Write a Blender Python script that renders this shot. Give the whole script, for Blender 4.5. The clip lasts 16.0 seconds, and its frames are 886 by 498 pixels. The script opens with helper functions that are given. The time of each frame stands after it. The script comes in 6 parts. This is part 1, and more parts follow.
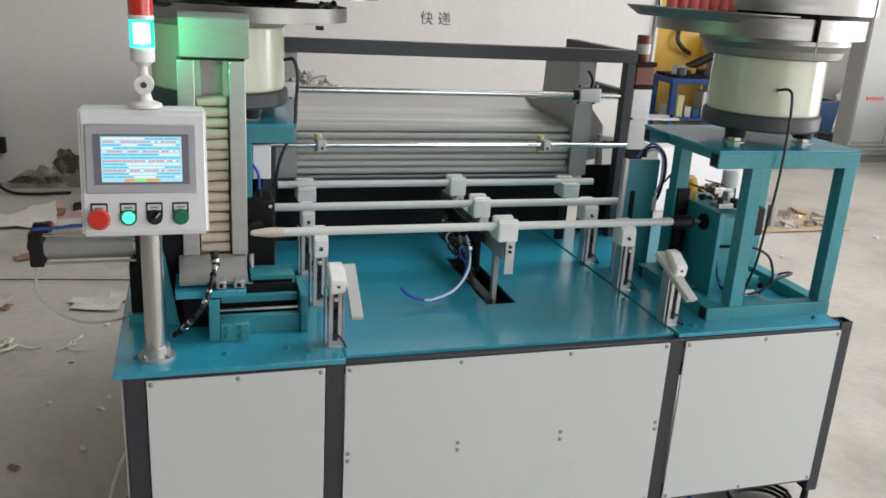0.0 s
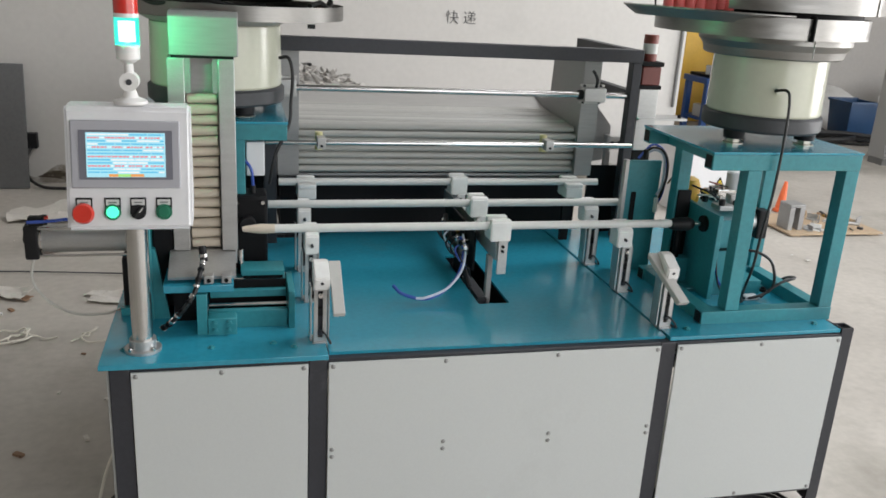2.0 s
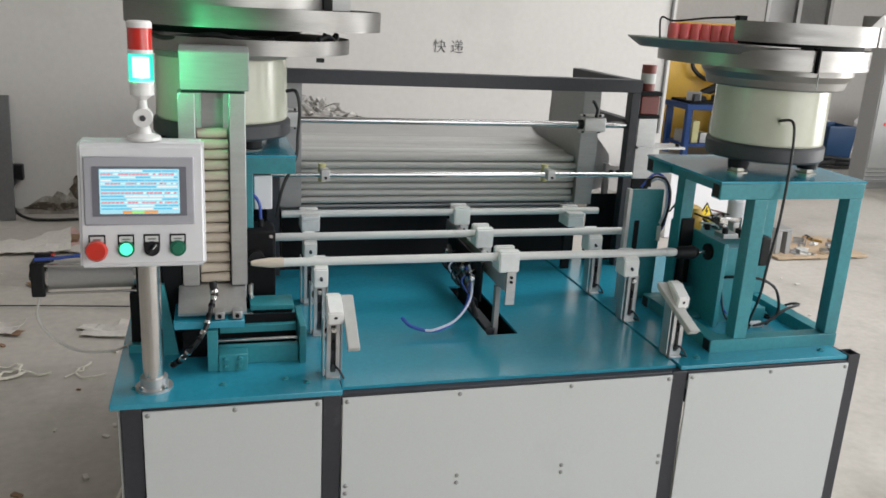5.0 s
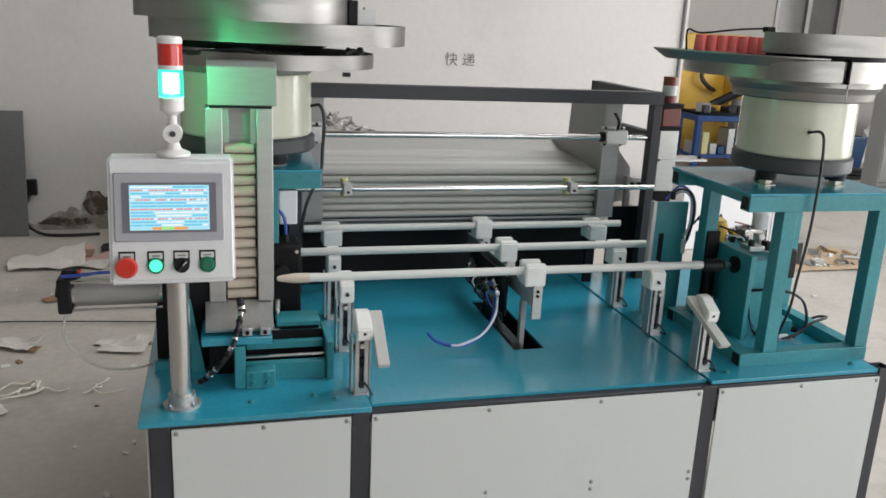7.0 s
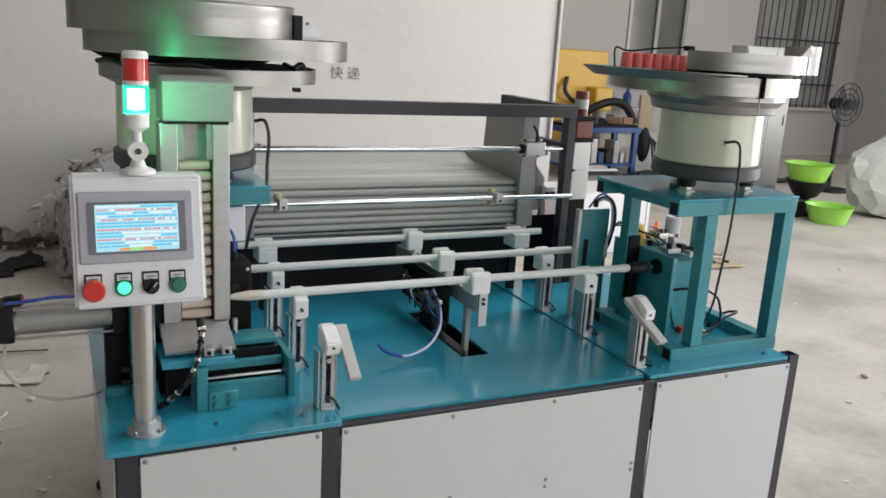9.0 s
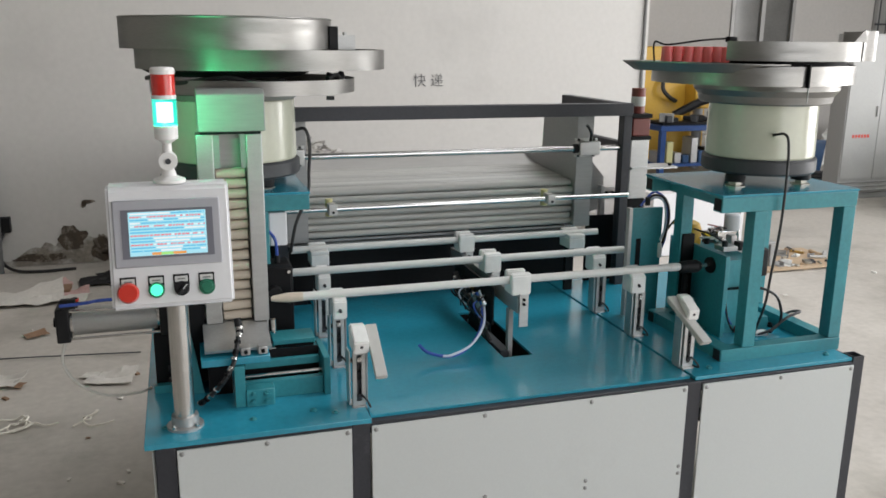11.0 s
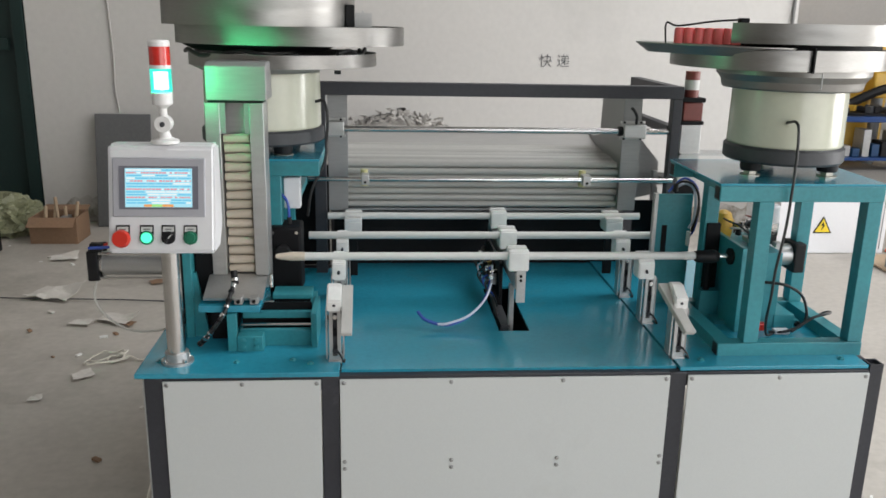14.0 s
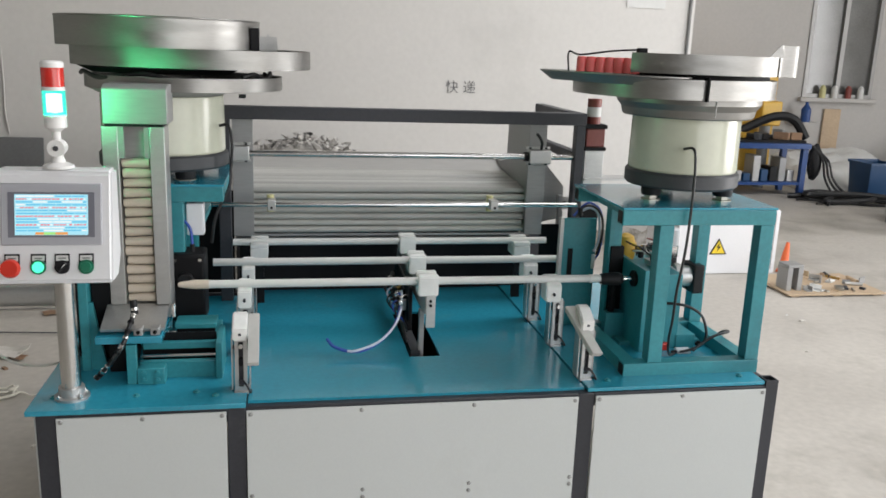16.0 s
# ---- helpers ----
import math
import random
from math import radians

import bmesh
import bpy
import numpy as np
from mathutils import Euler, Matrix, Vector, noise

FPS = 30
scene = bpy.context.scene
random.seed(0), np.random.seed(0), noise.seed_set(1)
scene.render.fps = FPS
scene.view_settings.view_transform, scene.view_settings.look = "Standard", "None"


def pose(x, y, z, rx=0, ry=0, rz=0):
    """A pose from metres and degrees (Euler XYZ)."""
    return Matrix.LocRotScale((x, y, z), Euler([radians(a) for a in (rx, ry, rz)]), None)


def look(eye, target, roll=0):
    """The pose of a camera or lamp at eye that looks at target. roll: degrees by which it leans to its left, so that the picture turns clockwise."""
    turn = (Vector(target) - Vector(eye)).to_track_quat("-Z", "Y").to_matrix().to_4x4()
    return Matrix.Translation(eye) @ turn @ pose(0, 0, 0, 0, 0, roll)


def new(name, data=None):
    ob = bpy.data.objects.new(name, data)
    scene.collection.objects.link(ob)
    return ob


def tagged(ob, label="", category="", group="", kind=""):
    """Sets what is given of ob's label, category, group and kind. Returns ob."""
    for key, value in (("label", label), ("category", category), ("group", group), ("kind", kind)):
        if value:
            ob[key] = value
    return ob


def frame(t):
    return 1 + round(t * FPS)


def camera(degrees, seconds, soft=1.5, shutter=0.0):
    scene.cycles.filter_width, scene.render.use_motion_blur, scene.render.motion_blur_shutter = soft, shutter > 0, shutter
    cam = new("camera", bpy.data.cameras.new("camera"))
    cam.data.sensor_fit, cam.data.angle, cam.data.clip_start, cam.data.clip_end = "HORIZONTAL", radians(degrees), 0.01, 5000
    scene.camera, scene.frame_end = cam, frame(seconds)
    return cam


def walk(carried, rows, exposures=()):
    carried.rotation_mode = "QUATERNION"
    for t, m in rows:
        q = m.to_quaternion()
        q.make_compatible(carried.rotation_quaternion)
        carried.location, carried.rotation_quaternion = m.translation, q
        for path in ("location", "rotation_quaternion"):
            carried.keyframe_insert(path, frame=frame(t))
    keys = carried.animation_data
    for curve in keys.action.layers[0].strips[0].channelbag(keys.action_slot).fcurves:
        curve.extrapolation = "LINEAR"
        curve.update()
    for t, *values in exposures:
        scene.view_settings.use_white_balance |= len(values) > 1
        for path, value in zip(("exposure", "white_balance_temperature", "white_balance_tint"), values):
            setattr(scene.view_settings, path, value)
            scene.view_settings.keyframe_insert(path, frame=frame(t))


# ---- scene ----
cam = camera(55.6, 16.0, soft=1.65)
METRES, EYE, TILT, LEAN, TURN = 1.5, 1.453, 0.0, 0.0, -17.3
ROWS = [
    (0.0, 0.0, 0.0, 0.0, 1.05, -17.8, -3.29),
    (0.5, 0.034, -0.0055, -0.0007, 2.76, -18.48, -3.31),
    (1.0, 0.0763, -0.0034, -0.0018, 3.58, -18.84, -3.41),
    (1.5, 0.0941, 0.0006, 0.0029, 3.86, -18.63, -3.33),
    (2.0, 0.0853, 0.0023, 0.0042, 3.91, -18.01, -3.25),
    (2.5, 0.0611, 0.0019, 0.0055, 3.76, -17.38, -3.23),
    (3.0, 0.042, 0.0043, 0.007, 3.01, -17.01, -3.32),
    (3.5, 0.0309, 0.0055, 0.0075, 2.14, -16.83, -3.38),
    (4.0, 0.0311, 0.0056, 0.0091, 2.0, -16.65, -3.31),
    (6.5, 0.0307, 0.0089, 0.0125, 2.93, -15.59, -2.6),
    (7.0, -0.0057, 0.0159, 0.0103, 2.57, -15.4, -2.67),
    (7.5, -0.0418, 0.0334, 0.0079, 0.59, -15.32, -3.02),
    (8.0, -0.0619, 0.0563, 0.0087, -0.73, -15.14, -3.19),
    (8.5, -0.1439, 0.0239, 0.0089, -5.08, -14.19, -3.32),
    (11.0, -0.034, -0.0313, 0.0084, -0.06, -13.91, -0.56),
    (11.5, 0.0017, -0.0516, 0.006, 3.64, -14.1, -0.02),
    (12.0, 0.0442, -0.0843, 0.0044, 4.49, -14.14, -0.06),
    (12.5, 0.0905, -0.108, 0.0045, 4.58, -15.15, -0.31),
    (13.0, 0.1734, -0.0851, 0.0049, 6.08, -15.56, -0.44),
    (13.5, 0.2793, -0.0635, 0.0091, 11.13, -15.47, -1.06),
    (14.0, 0.309, -0.0534, 0.0109, 13.07, -15.37, -1.11),
    (14.5, 0.2996, -0.0523, 0.0171, 12.07, -14.4, -1.4),
    (15.0, 0.2806, -0.0458, 0.0166, 9.53, -13.69, -1.83),
    (15.5, 0.2676, -0.0453, 0.0106, 7.33, -13.51, -2.08),
    (16.0, 0.307, -0.0464, 0.0108, 6.9, -13.54, -2.05),
]
path = [(t, pose(0, 0, EYE, TILT, LEAN, TURN) @ pose(METRES * x, METRES * y, METRES * z, 90 + pitch, roll, yaw)) for t, x, y, z, yaw, pitch, roll in ROWS]
path += [(8.7, look((-0.243, 0.084, 1.464), (0.592, 1.836, 0.979), 3.4)), (10.8, look((-0.099, -0.005, 1.470), (0.562, 1.820, 0.989), 0.9))]
walk(cam, sorted(path, key=lambda row: row[0]), exposures=[(0.0, -0.08), (6.5, -0.09), (11.0, -0.15), (12.5, -0.08), (14.0, -0.10), (16.0, -0.06)])

# ---- world and light ----
world = bpy.data.worlds.new("world")
scene.world = world
world.use_nodes = True
wn = world.node_tree
sky = wn.nodes.new("ShaderNodeTexSky")
sky.sky_type, sky.sun_disc = "NISHITA", False
sky.sun_elevation, sky.sun_rotation = radians(38), radians(110)
wn.links.new(sky.outputs[0], wn.nodes["Background"].inputs[0])
wn.nodes["Background"].inputs[1].default_value = 0.10


def area_lamp(name, eye, target, sx, sy, power, colour):
    data = bpy.data.lights.new(name, "AREA")
    data.shape, data.size, data.size_y, data.energy, data.color = "RECTANGLE", sx, sy, power, colour
    ob = new(name, data)
    ob.matrix_world = look(eye, target)
    return ob


# east lamp for the inferred gateway daylight; south and roof lamps added as fill
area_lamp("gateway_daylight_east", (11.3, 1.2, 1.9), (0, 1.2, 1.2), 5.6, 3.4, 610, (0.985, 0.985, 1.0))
area_lamp("added_fill_south", (4.2, -2.85, 1.95), (2.2, 1.8, 0.2), 6.0, 3.4, 180, (0.985, 0.985, 1.0))
area_lamp("added_fill_roof", (4.4, 2.6, 5.3), (4.4, 2.6, 0), 5.0, 2.2, 235, (0.985, 0.985, 1.0))

# ---- materials ----


def mat(name, colour, rough=0.5, metal=0.0, vary=0.12, scale=6.0, fine=60.0, bump=0.05, rvary=0.15, stretch=(1, 1, 1), spec=0.5, coat=0.0, dirt=None, dirt_at=(0.55, 0.7), dirt_scale=2.0, island=0.0):
    m = bpy.data.materials.new(name)
    m.use_nodes = True
    n, l = m.node_tree.nodes, m.node_tree.links
    b = n["Principled BSDF"]
    b.inputs["Metallic"].default_value = metal
    b.inputs["Specular IOR Level"].default_value = spec
    b.inputs["Coat Weight"].default_value = coat
    b.inputs["Coat Roughness"].default_value = 0.12
    tc = n.new("ShaderNodeNewGeometry")
    mp = n.new("ShaderNodeMapping")
    mp.inputs["Scale"].default_value = stretch
    l.new(tc.outputs["Position"], mp.inputs[0])
    big, small = n.new("ShaderNodeTexNoise"), n.new("ShaderNodeTexNoise")
    big.inputs["Scale"].default_value, big.inputs["Detail"].default_value = scale, 6
    small.inputs["Scale"].default_value, small.inputs["Detail"].default_value = fine, 4
    l.new(mp.outputs[0], big.inputs[0]), l.new(mp.outputs[0], small.inputs[0])
    add = n.new("ShaderNodeMath")
    add.operation = "ADD"
    l.new(big.outputs[0], add.inputs[0]), l.new(small.outputs[0], add.inputs[1])
    mr = n.new("ShaderNodeMapRange")
    mr.inputs["From Min"].default_value, mr.inputs["From Max"].default_value = 0.6, 1.4
    mr.inputs["To Min"].default_value, mr.inputs["To Max"].default_value = 1 - vary, 1 + vary
    l.new(add.outputs[0], mr.inputs["Value"])
    last = mr.outputs[0]
    if island:
        oi, ge = n.new("ShaderNodeObjectInfo"), n.new("ShaderNodeMapRange")
        ge.inputs["To Min"].default_value, ge.inputs["To Max"].default_value = 1 - island, 1 + island
        l.new(oi.outputs["Random"], ge.inputs["Value"])
        mul = n.new("ShaderNodeMath")
        mul.operation = "MULTIPLY"
        l.new(last, mul.inputs[0]), l.new(ge.outputs[0], mul.inputs[1])
        last = mul.outputs[0]
    vm = n.new("ShaderNodeVectorMath")
    vm.operation = "SCALE"
    vm.inputs[0].default_value = colour
    l.new(last, vm.inputs["Scale"])
    col = vm.outputs[0]
    if dirt:
        dn, dr = n.new("ShaderNodeTexNoise"), n.new("ShaderNodeMapRange")
        dn.inputs["Scale"].default_value, dn.inputs["Detail"].default_value, dn.inputs["Roughness"].default_value = dirt_scale, 8, 0.65
        dr.inputs["From Min"].default_value, dr.inputs["From Max"].default_value = dirt_at
        l.new(tc.outputs["Position"], dn.inputs[0]), l.new(dn.outputs[0], dr.inputs["Value"])
        mix = n.new("ShaderNodeMix")
        mix.data_type = "RGBA"
        l.new(dr.outputs[0], mix.inputs["Factor"])
        l.new(col, mix.inputs["A"])
        mix.inputs["B"].default_value = (*dirt, 1)
        col = mix.outputs["Result"]
    l.new(col, b.inputs["Base Color"])
    rr = n.new("ShaderNodeMapRange")
    rr.inputs["From Min"].default_value, rr.inputs["From Max"].default_value = 0.3, 0.7
    rr.inputs["To Min"].default_value, rr.inputs["To Max"].default_value = max(0.02, rough - rvary * rough), min(1, rough + rvary * rough)
    l.new(big.outputs[0], rr.inputs["Value"]), l.new(rr.outputs[0], b.inputs["Roughness"])
    if bump:
        bp = n.new("ShaderNodeBump")
        bp.inputs["Strength"].default_value, bp.inputs["Distance"].default_value = bump, 0.004
        l.new(small.outputs[0], bp.inputs["Height"]), l.new(bp.outputs[0], b.inputs["Normal"])
    return m


def glow(name, colour, strength):
    m = bpy.data.materials.new(name)
    m.use_nodes = True
    b = m.node_tree.nodes["Principled BSDF"]
    b.inputs["Base Color"].default_value = (0.02, 0.02, 0.02, 1)
    b.inputs["Emission Color"].default_value = (*colour, 1)
    b.inputs["Emission Strength"].default_value = strength
    return m


def clear(name, colour, rough=0.05, alpha=None):
    m = bpy.data.materials.new(name)
    m.use_nodes = True
    b = m.node_tree.nodes["Principled BSDF"]
    b.inputs["Base Color"].default_value = (*colour, 1)
    b.inputs["Roughness"].default_value = rough
    b.inputs["Transmission Weight"].default_value = 1.0
    b.inputs["IOR"].default_value = 1.1
    return m


TEAL = mat("teal_enamel", (0.032, 0.255, 0.292), 0.42, vary=0.16, scale=3, fine=90, bump=0.12, dirt=(0.03, 0.15, 0.18), dirt_at=(0.6, 0.8), coat=0.15)
TEAL_TOP = mat("teal_plate_worn", (0.027, 0.290, 0.405), 0.22, coat=0.5, vary=0.14, scale=4, fine=70, bump=0.06, dirt=(0.05, 0.25, 0.30), dirt_at=(0.56, 0.85), dirt_scale=5)
STEEL_DARK = mat("charcoal_frame_paint", (0.032, 0.033, 0.040), 0.5, vary=0.2, scale=5, fine=120, bump=0.1, dirt=(0.09, 0.09, 0.10), dirt_at=(0.62, 0.8), dirt_scale=9)
PANEL = mat("pale_grey_powder_coat", (0.60, 0.62, 0.605), 0.38, vary=0.03, scale=1.5, fine=200, bump=0.03, dirt=(0.48, 0.49, 0.47), dirt_at=(0.6, 0.95), dirt_scale=1.4)
ALU = mat("milled_aluminium", (0.50, 0.50, 0.49), 0.4, 0.75, vary=0.12, scale=10, fine=140, bump=0.05, stretch=(1, 1, 6))
STAINLESS = mat("brushed_stainless", (0.285, 0.278, 0.265), 0.42, 1.0, vary=0.12, scale=5, fine=60, bump=0.03, stretch=(1, 1, 14), rvary=0.25)
SHEET_BRIGHT = mat("galvanised_sheet", (0.50, 0.50, 0.49), 0.33, 0.6, vary=0.12, scale=3, fine=60, bump=0.05, stretch=(0.3, 3, 3))
SHEET = mat("grey_sheet_metal", (0.32, 0.32, 0.315), 0.45, 0.3, vary=0.10, scale=3, fine=60, bump=0.05, stretch=(0.3, 3, 3))
CHROME = mat("bright_chrome", (0.66, 0.65, 0.63), 0.2, 1.0, vary=0.06, bump=0.0)
SCREW_ZINC = mat("dull_zinc_screw", (0.34, 0.34, 0.33), 0.5, 0.6, vary=0.1, bump=0)
CHUTE = mat("grey_beige_acetal", (0.46, 0.455, 0.43), 0.5, vary=0.08, scale=10, bump=0.05)
CREAM = mat("pale_cream_drum_enamel", (0.60, 0.61, 0.49), 0.22, vary=0.04, scale=2, bump=0.02, coat=0.4)
NUT = mat("passivated_nut", (0.40, 0.38, 0.33), 0.35, 0.9, vary=0.15, bump=0.05)
GREY_RING = mat("dark_grey_cast_iron", (0.05, 0.053, 0.058), 0.5, vary=0.15, bump=0.1)
BLACK = mat("black_rubber", (0.011, 0.011, 0.012), 0.55, vary=0.25, bump=0.1, spec=0.3)
# Black of steel parts, and of sheets that stand in for shade.
BLACK_STEEL_SHADE = mat("black_steel_and_shade", (0.006, 0.006, 0.007), 0.6, 0.0, vary=0.25, bump=0.1, spec=0.2)
WHITE_BOX = mat("white_control_box_paint", (0.76, 0.76, 0.77), 0.36, vary=0.03, scale=4, bump=0.03)
NYLON = mat("white_nylon", (0.79, 0.79, 0.765), 0.45, vary=0.07, scale=12, bump=0.06, dirt=(0.5, 0.49, 0.46), dirt_at=(0.62, 0.85), dirt_scale=14)
TUBE = mat("off_white_plastic_tube", (0.66, 0.66, 0.63), 0.36, vary=0.05, scale=6, bump=0.02, island=0.07)
STOCK_TUBE = mat("pale_grey_plastic_tube", (0.47, 0.465, 0.435), 0.38, vary=0.06, scale=6, bump=0.02, island=0.16)
PLUG = mat("cream_wooden_plug", (0.60, 0.52, 0.42), 0.55, vary=0.12, scale=20, fine=120, bump=0.1, stretch=(1, 6, 6), island=0.06)
BEZEL = mat("silver_grey_bezel", (0.40, 0.40, 0.43), 0.4, vary=0.03, bump=0.02)
SCREEN_EDGE = mat("dark_grey_screen_border", (0.17, 0.17, 0.20), 0.3, vary=0.05, bump=0.0)
RED = mat("red_button_plastic", (0.60, 0.035, 0.02), 0.33, vary=0.06, bump=0.02)
GREEN_BTN = mat("green_button_plastic", (0.015, 0.16, 0.09), 0.33, vary=0.06, bump=0.02)
LABEL = mat("button_label_plate", (0.60, 0.60, 0.58), 0.5, vary=0.05, bump=0.0)
BEACON_WHITE = mat("white_beacon_plastic", (0.80, 0.79, 0.77), 0.35, vary=0.03, bump=0.02)
BEACON_RED = mat("red_beacon_lens", (0.62, 0.028, 0.018), 0.2, vary=0.10, scale=30, bump=0.02, coat=0.6)
LENS = clear("green_beacon_lens", (0.42, 0.95, 0.86), 0.15)
LENS.node_tree.nodes["Principled BSDF"].inputs["Emission Color"].default_value = (0.03, 0.72, 0.62, 1)
LENS.node_tree.nodes["Principled BSDF"].inputs["Emission Strength"].default_value = 0.28
LAMP = glow("green_lamp_core", (0.86, 1.0, 0.97), 3.4)
LAMP_BTN = glow("green_button_lamp", (0.08, 1.0, 0.55), 1.6)
SCR_BLUE = glow("display_pale_blue", (0.45, 0.86, 1.0), 0.95)
SCR_CYAN = glow("display_cyan", (0.14, 0.66, 0.95), 0.9)
SCR_RED = glow("display_red", (1.0, 0.26, 0.30), 0.9)
SCR_WHITE = glow("display_white", (0.92, 0.97, 1.0), 1.0)
SCR_ORANGE = glow("display_orange", (1.0, 0.42, 0.10), 0.9)
SCR_GREEN = glow("display_green", (0.45, 0.95, 0.25), 0.9)
WALL = mat("whitewashed_plaster", (0.590, 0.573, 0.546), 0.85, vary=0.05, scale=0.9, fine=26, bump=0.12, dirt=(0.47, 0.46, 0.435), dirt_at=(0.58, 0.85), dirt_scale=0.7)
WALL_FAR = mat("grey_plaster", (0.46, 0.442, 0.42), 0.85, vary=0.06, scale=0.9, fine=26, bump=0.12, dirt=(0.44, 0.43, 0.41), dirt_at=(0.55, 0.85), dirt_scale=0.6)
GRIME = mat("peeling_damp_plaster", (0.26, 0.235, 0.20), 0.9, vary=0.35, scale=7, fine=40, bump=0.4, dirt=(0.52, 0.50, 0.47), dirt_at=(0.45, 0.6), dirt_scale=5)
CEIL = mat("ceiling_sheet", (0.55, 0.55, 0.54), 0.8, vary=0.06)
FLOOR = mat("dusty_concrete", (0.488, 0.456, 0.410), 0.58, vary=0.13, scale=1.6, fine=26, bump=0.2, dirt=(0.19, 0.175, 0.14), dirt_at=(0.49, 0.80), dirt_scale=0.85, rvary=0.35)
INK = mat("black_wall_lettering", (0.09, 0.09, 0.095), 0.7, vary=0.1, bump=0)
PINK = mat("coral_red_plastic_cap", (0.80, 0.15, 0.14), 0.4, vary=0.08, bump=0.03, island=0.08)
CABLE = mat("black_cable", (0.012, 0.012, 0.013), 0.45, vary=0.1, bump=0)
AIR_BLUE = mat("blue_air_hose", (0.05, 0.10, 0.42), 0.25, vary=0.1, bump=0)
HOSE_CLEAR = mat("yellowed_clear_hose", (0.62, 0.61, 0.56), 0.25, vary=0.06, bump=0)
AIR_CLEAR = mat("clear_air_hose", (0.60, 0.66, 0.78), 0.2, vary=0.05, bump=0)
MAROON = mat("maroon_motor_paint", (0.20, 0.045, 0.035), 0.4, vary=0.15, bump=0.05)
YELLOW_SENSOR = mat("pale_yellow_sensor_plastic", (0.55, 0.52, 0.26), 0.35, vary=0.08, bump=0.02)
BLUE_STEEL = mat("blue_painted_steel", (0.012, 0.055, 0.20), 0.4, vary=0.15, bump=0.05)
YELLOW = mat("yellow_machine_paint", (0.62, 0.37, 0.045), 0.45, vary=0.12, bump=0.05)
BRASS = mat("brass_fitting", (0.55, 0.36, 0.12), 0.3, 0.9, vary=0.1, bump=0)
CARTON = mat("brown_carton", (0.27, 0.165, 0.10), 0.8, vary=0.15, bump=0.1)
PAPER = mat("scrap_paper", (0.66, 0.63, 0.58), 0.8, vary=0.12, bump=0.1)
STRING = mat("white_packing_string", (0.78, 0.75, 0.66), 0.8, vary=0.12, bump=0.05)
SCRAP = mat("crumpled_grey_film", (0.46, 0.44, 0.41), 0.4, vary=0.5, scale=9, fine=30, bump=0.3, dirt=(0.03, 0.03, 0.03), dirt_at=(0.5, 0.6), dirt_scale=9)
GREY_BOARD = mat("grey_board", (0.20, 0.20, 0.195), 0.6, vary=0.10, bump=0.06)
GREEN_DOOR = mat("dark_green_door_paint", (0.005, 0.022, 0.020), 0.5, vary=0.2, bump=0.1)
LIME = mat("lime_green_plastic", (0.30, 0.62, 0.08), 0.4, vary=0.08, bump=0.02)
WARN_Y = mat("yellow_warning_sticker", (0.85, 0.62, 0.03), 0.5, vary=0.04, bump=0)
ORANGE = mat("orange_plastic", (0.80, 0.16, 0.05), 0.45, vary=0.1, bump=0.03)
PLYWOOD = mat("pale_plywood", (0.48, 0.36, 0.24), 0.65, vary=0.15, scale=6, bump=0.08)
# Paler than GLASS, for the panes of the second window.
GLASS_PALE = mat("pale_window_glass", (0.34, 0.34, 0.325), 0.2, vary=0.2, scale=3, bump=0, spec=0.5)
GLASS = mat("dusty_window_glass", (0.12, 0.118, 0.112), 0.15, vary=0.2, scale=3, bump=0, spec=0.6)
FRAME_ALU = mat("window_frame_aluminium", (0.24, 0.235, 0.225), 0.4, 0.4, vary=0.08, bump=0.03)
BLUE_TUB = mat("dark_blue_plastic_tub", (0.012, 0.055, 0.14), 0.45, vary=0.12, bump=0.03)
LOCKER = mat("pale_grey_locker_enamel", (0.35, 0.35, 0.34), 0.45, vary=0.05, scale=2, bump=0.03, dirt=(0.27, 0.27, 0.255), dirt_at=(0.55, 0.9))
PINK_WRAP = mat("pale_pink_wrapper", (0.55, 0.36, 0.33), 0.6, vary=0.2, scale=14, bump=0.1)
DARK_BOARD = mat("dark_grey_board", (0.135, 0.137, 0.138), 0.6, vary=0.15, scale=3, bump=0.06)
OLIVE_BAG = mat("olive_plastic_bag", (0.27, 0.28, 0.17), 0.4, vary=0.3, scale=9, bump=0.4)
RUST = mat("dark_broken_plaster", (0.075, 0.058, 0.042), 0.9, vary=0.4, scale=14, bump=0.5, dirt=(0.26, 0.23, 0.19), dirt_at=(0.5, 0.65), dirt_scale=18)
POLY = mat("white_plastic_sack", (0.66, 0.66, 0.64), 0.6, vary=0.12, scale=7, bump=0.3)

# ---- mesh helpers ----


def box(bm, x0, x1, y0, y1, z0, z1, bevel=0.0, m=None):
    x0, x1 = sorted((x0, x1)); y0, y1 = sorted((y0, y1)); z0, z1 = sorted((z0, z1))
    v = [bm.verts.new((x, y, z)) for x in (x0, x1) for y in (y0, y1) for z in (z0, z1)]
    f = [bm.faces.new([v[i] for i in q]) for q in ((0, 1, 3, 2), (4, 6, 7, 5), (0, 4, 5, 1), (2, 3, 7, 6), (0, 2, 6, 4), (1, 5, 7, 3))]
    out = v
    if bevel:
        e = list({e for q in f for e in q.edges})
        r = bmesh.ops.bevel(bm, geom=e, offset=bevel, segments=2, affect="EDGES", profile=0.5)
        out = list({w for q in r["faces"] for w in q.verts})
    if m is not None:
        bmesh.ops.transform(bm, matrix=m, verts=out)
    return out


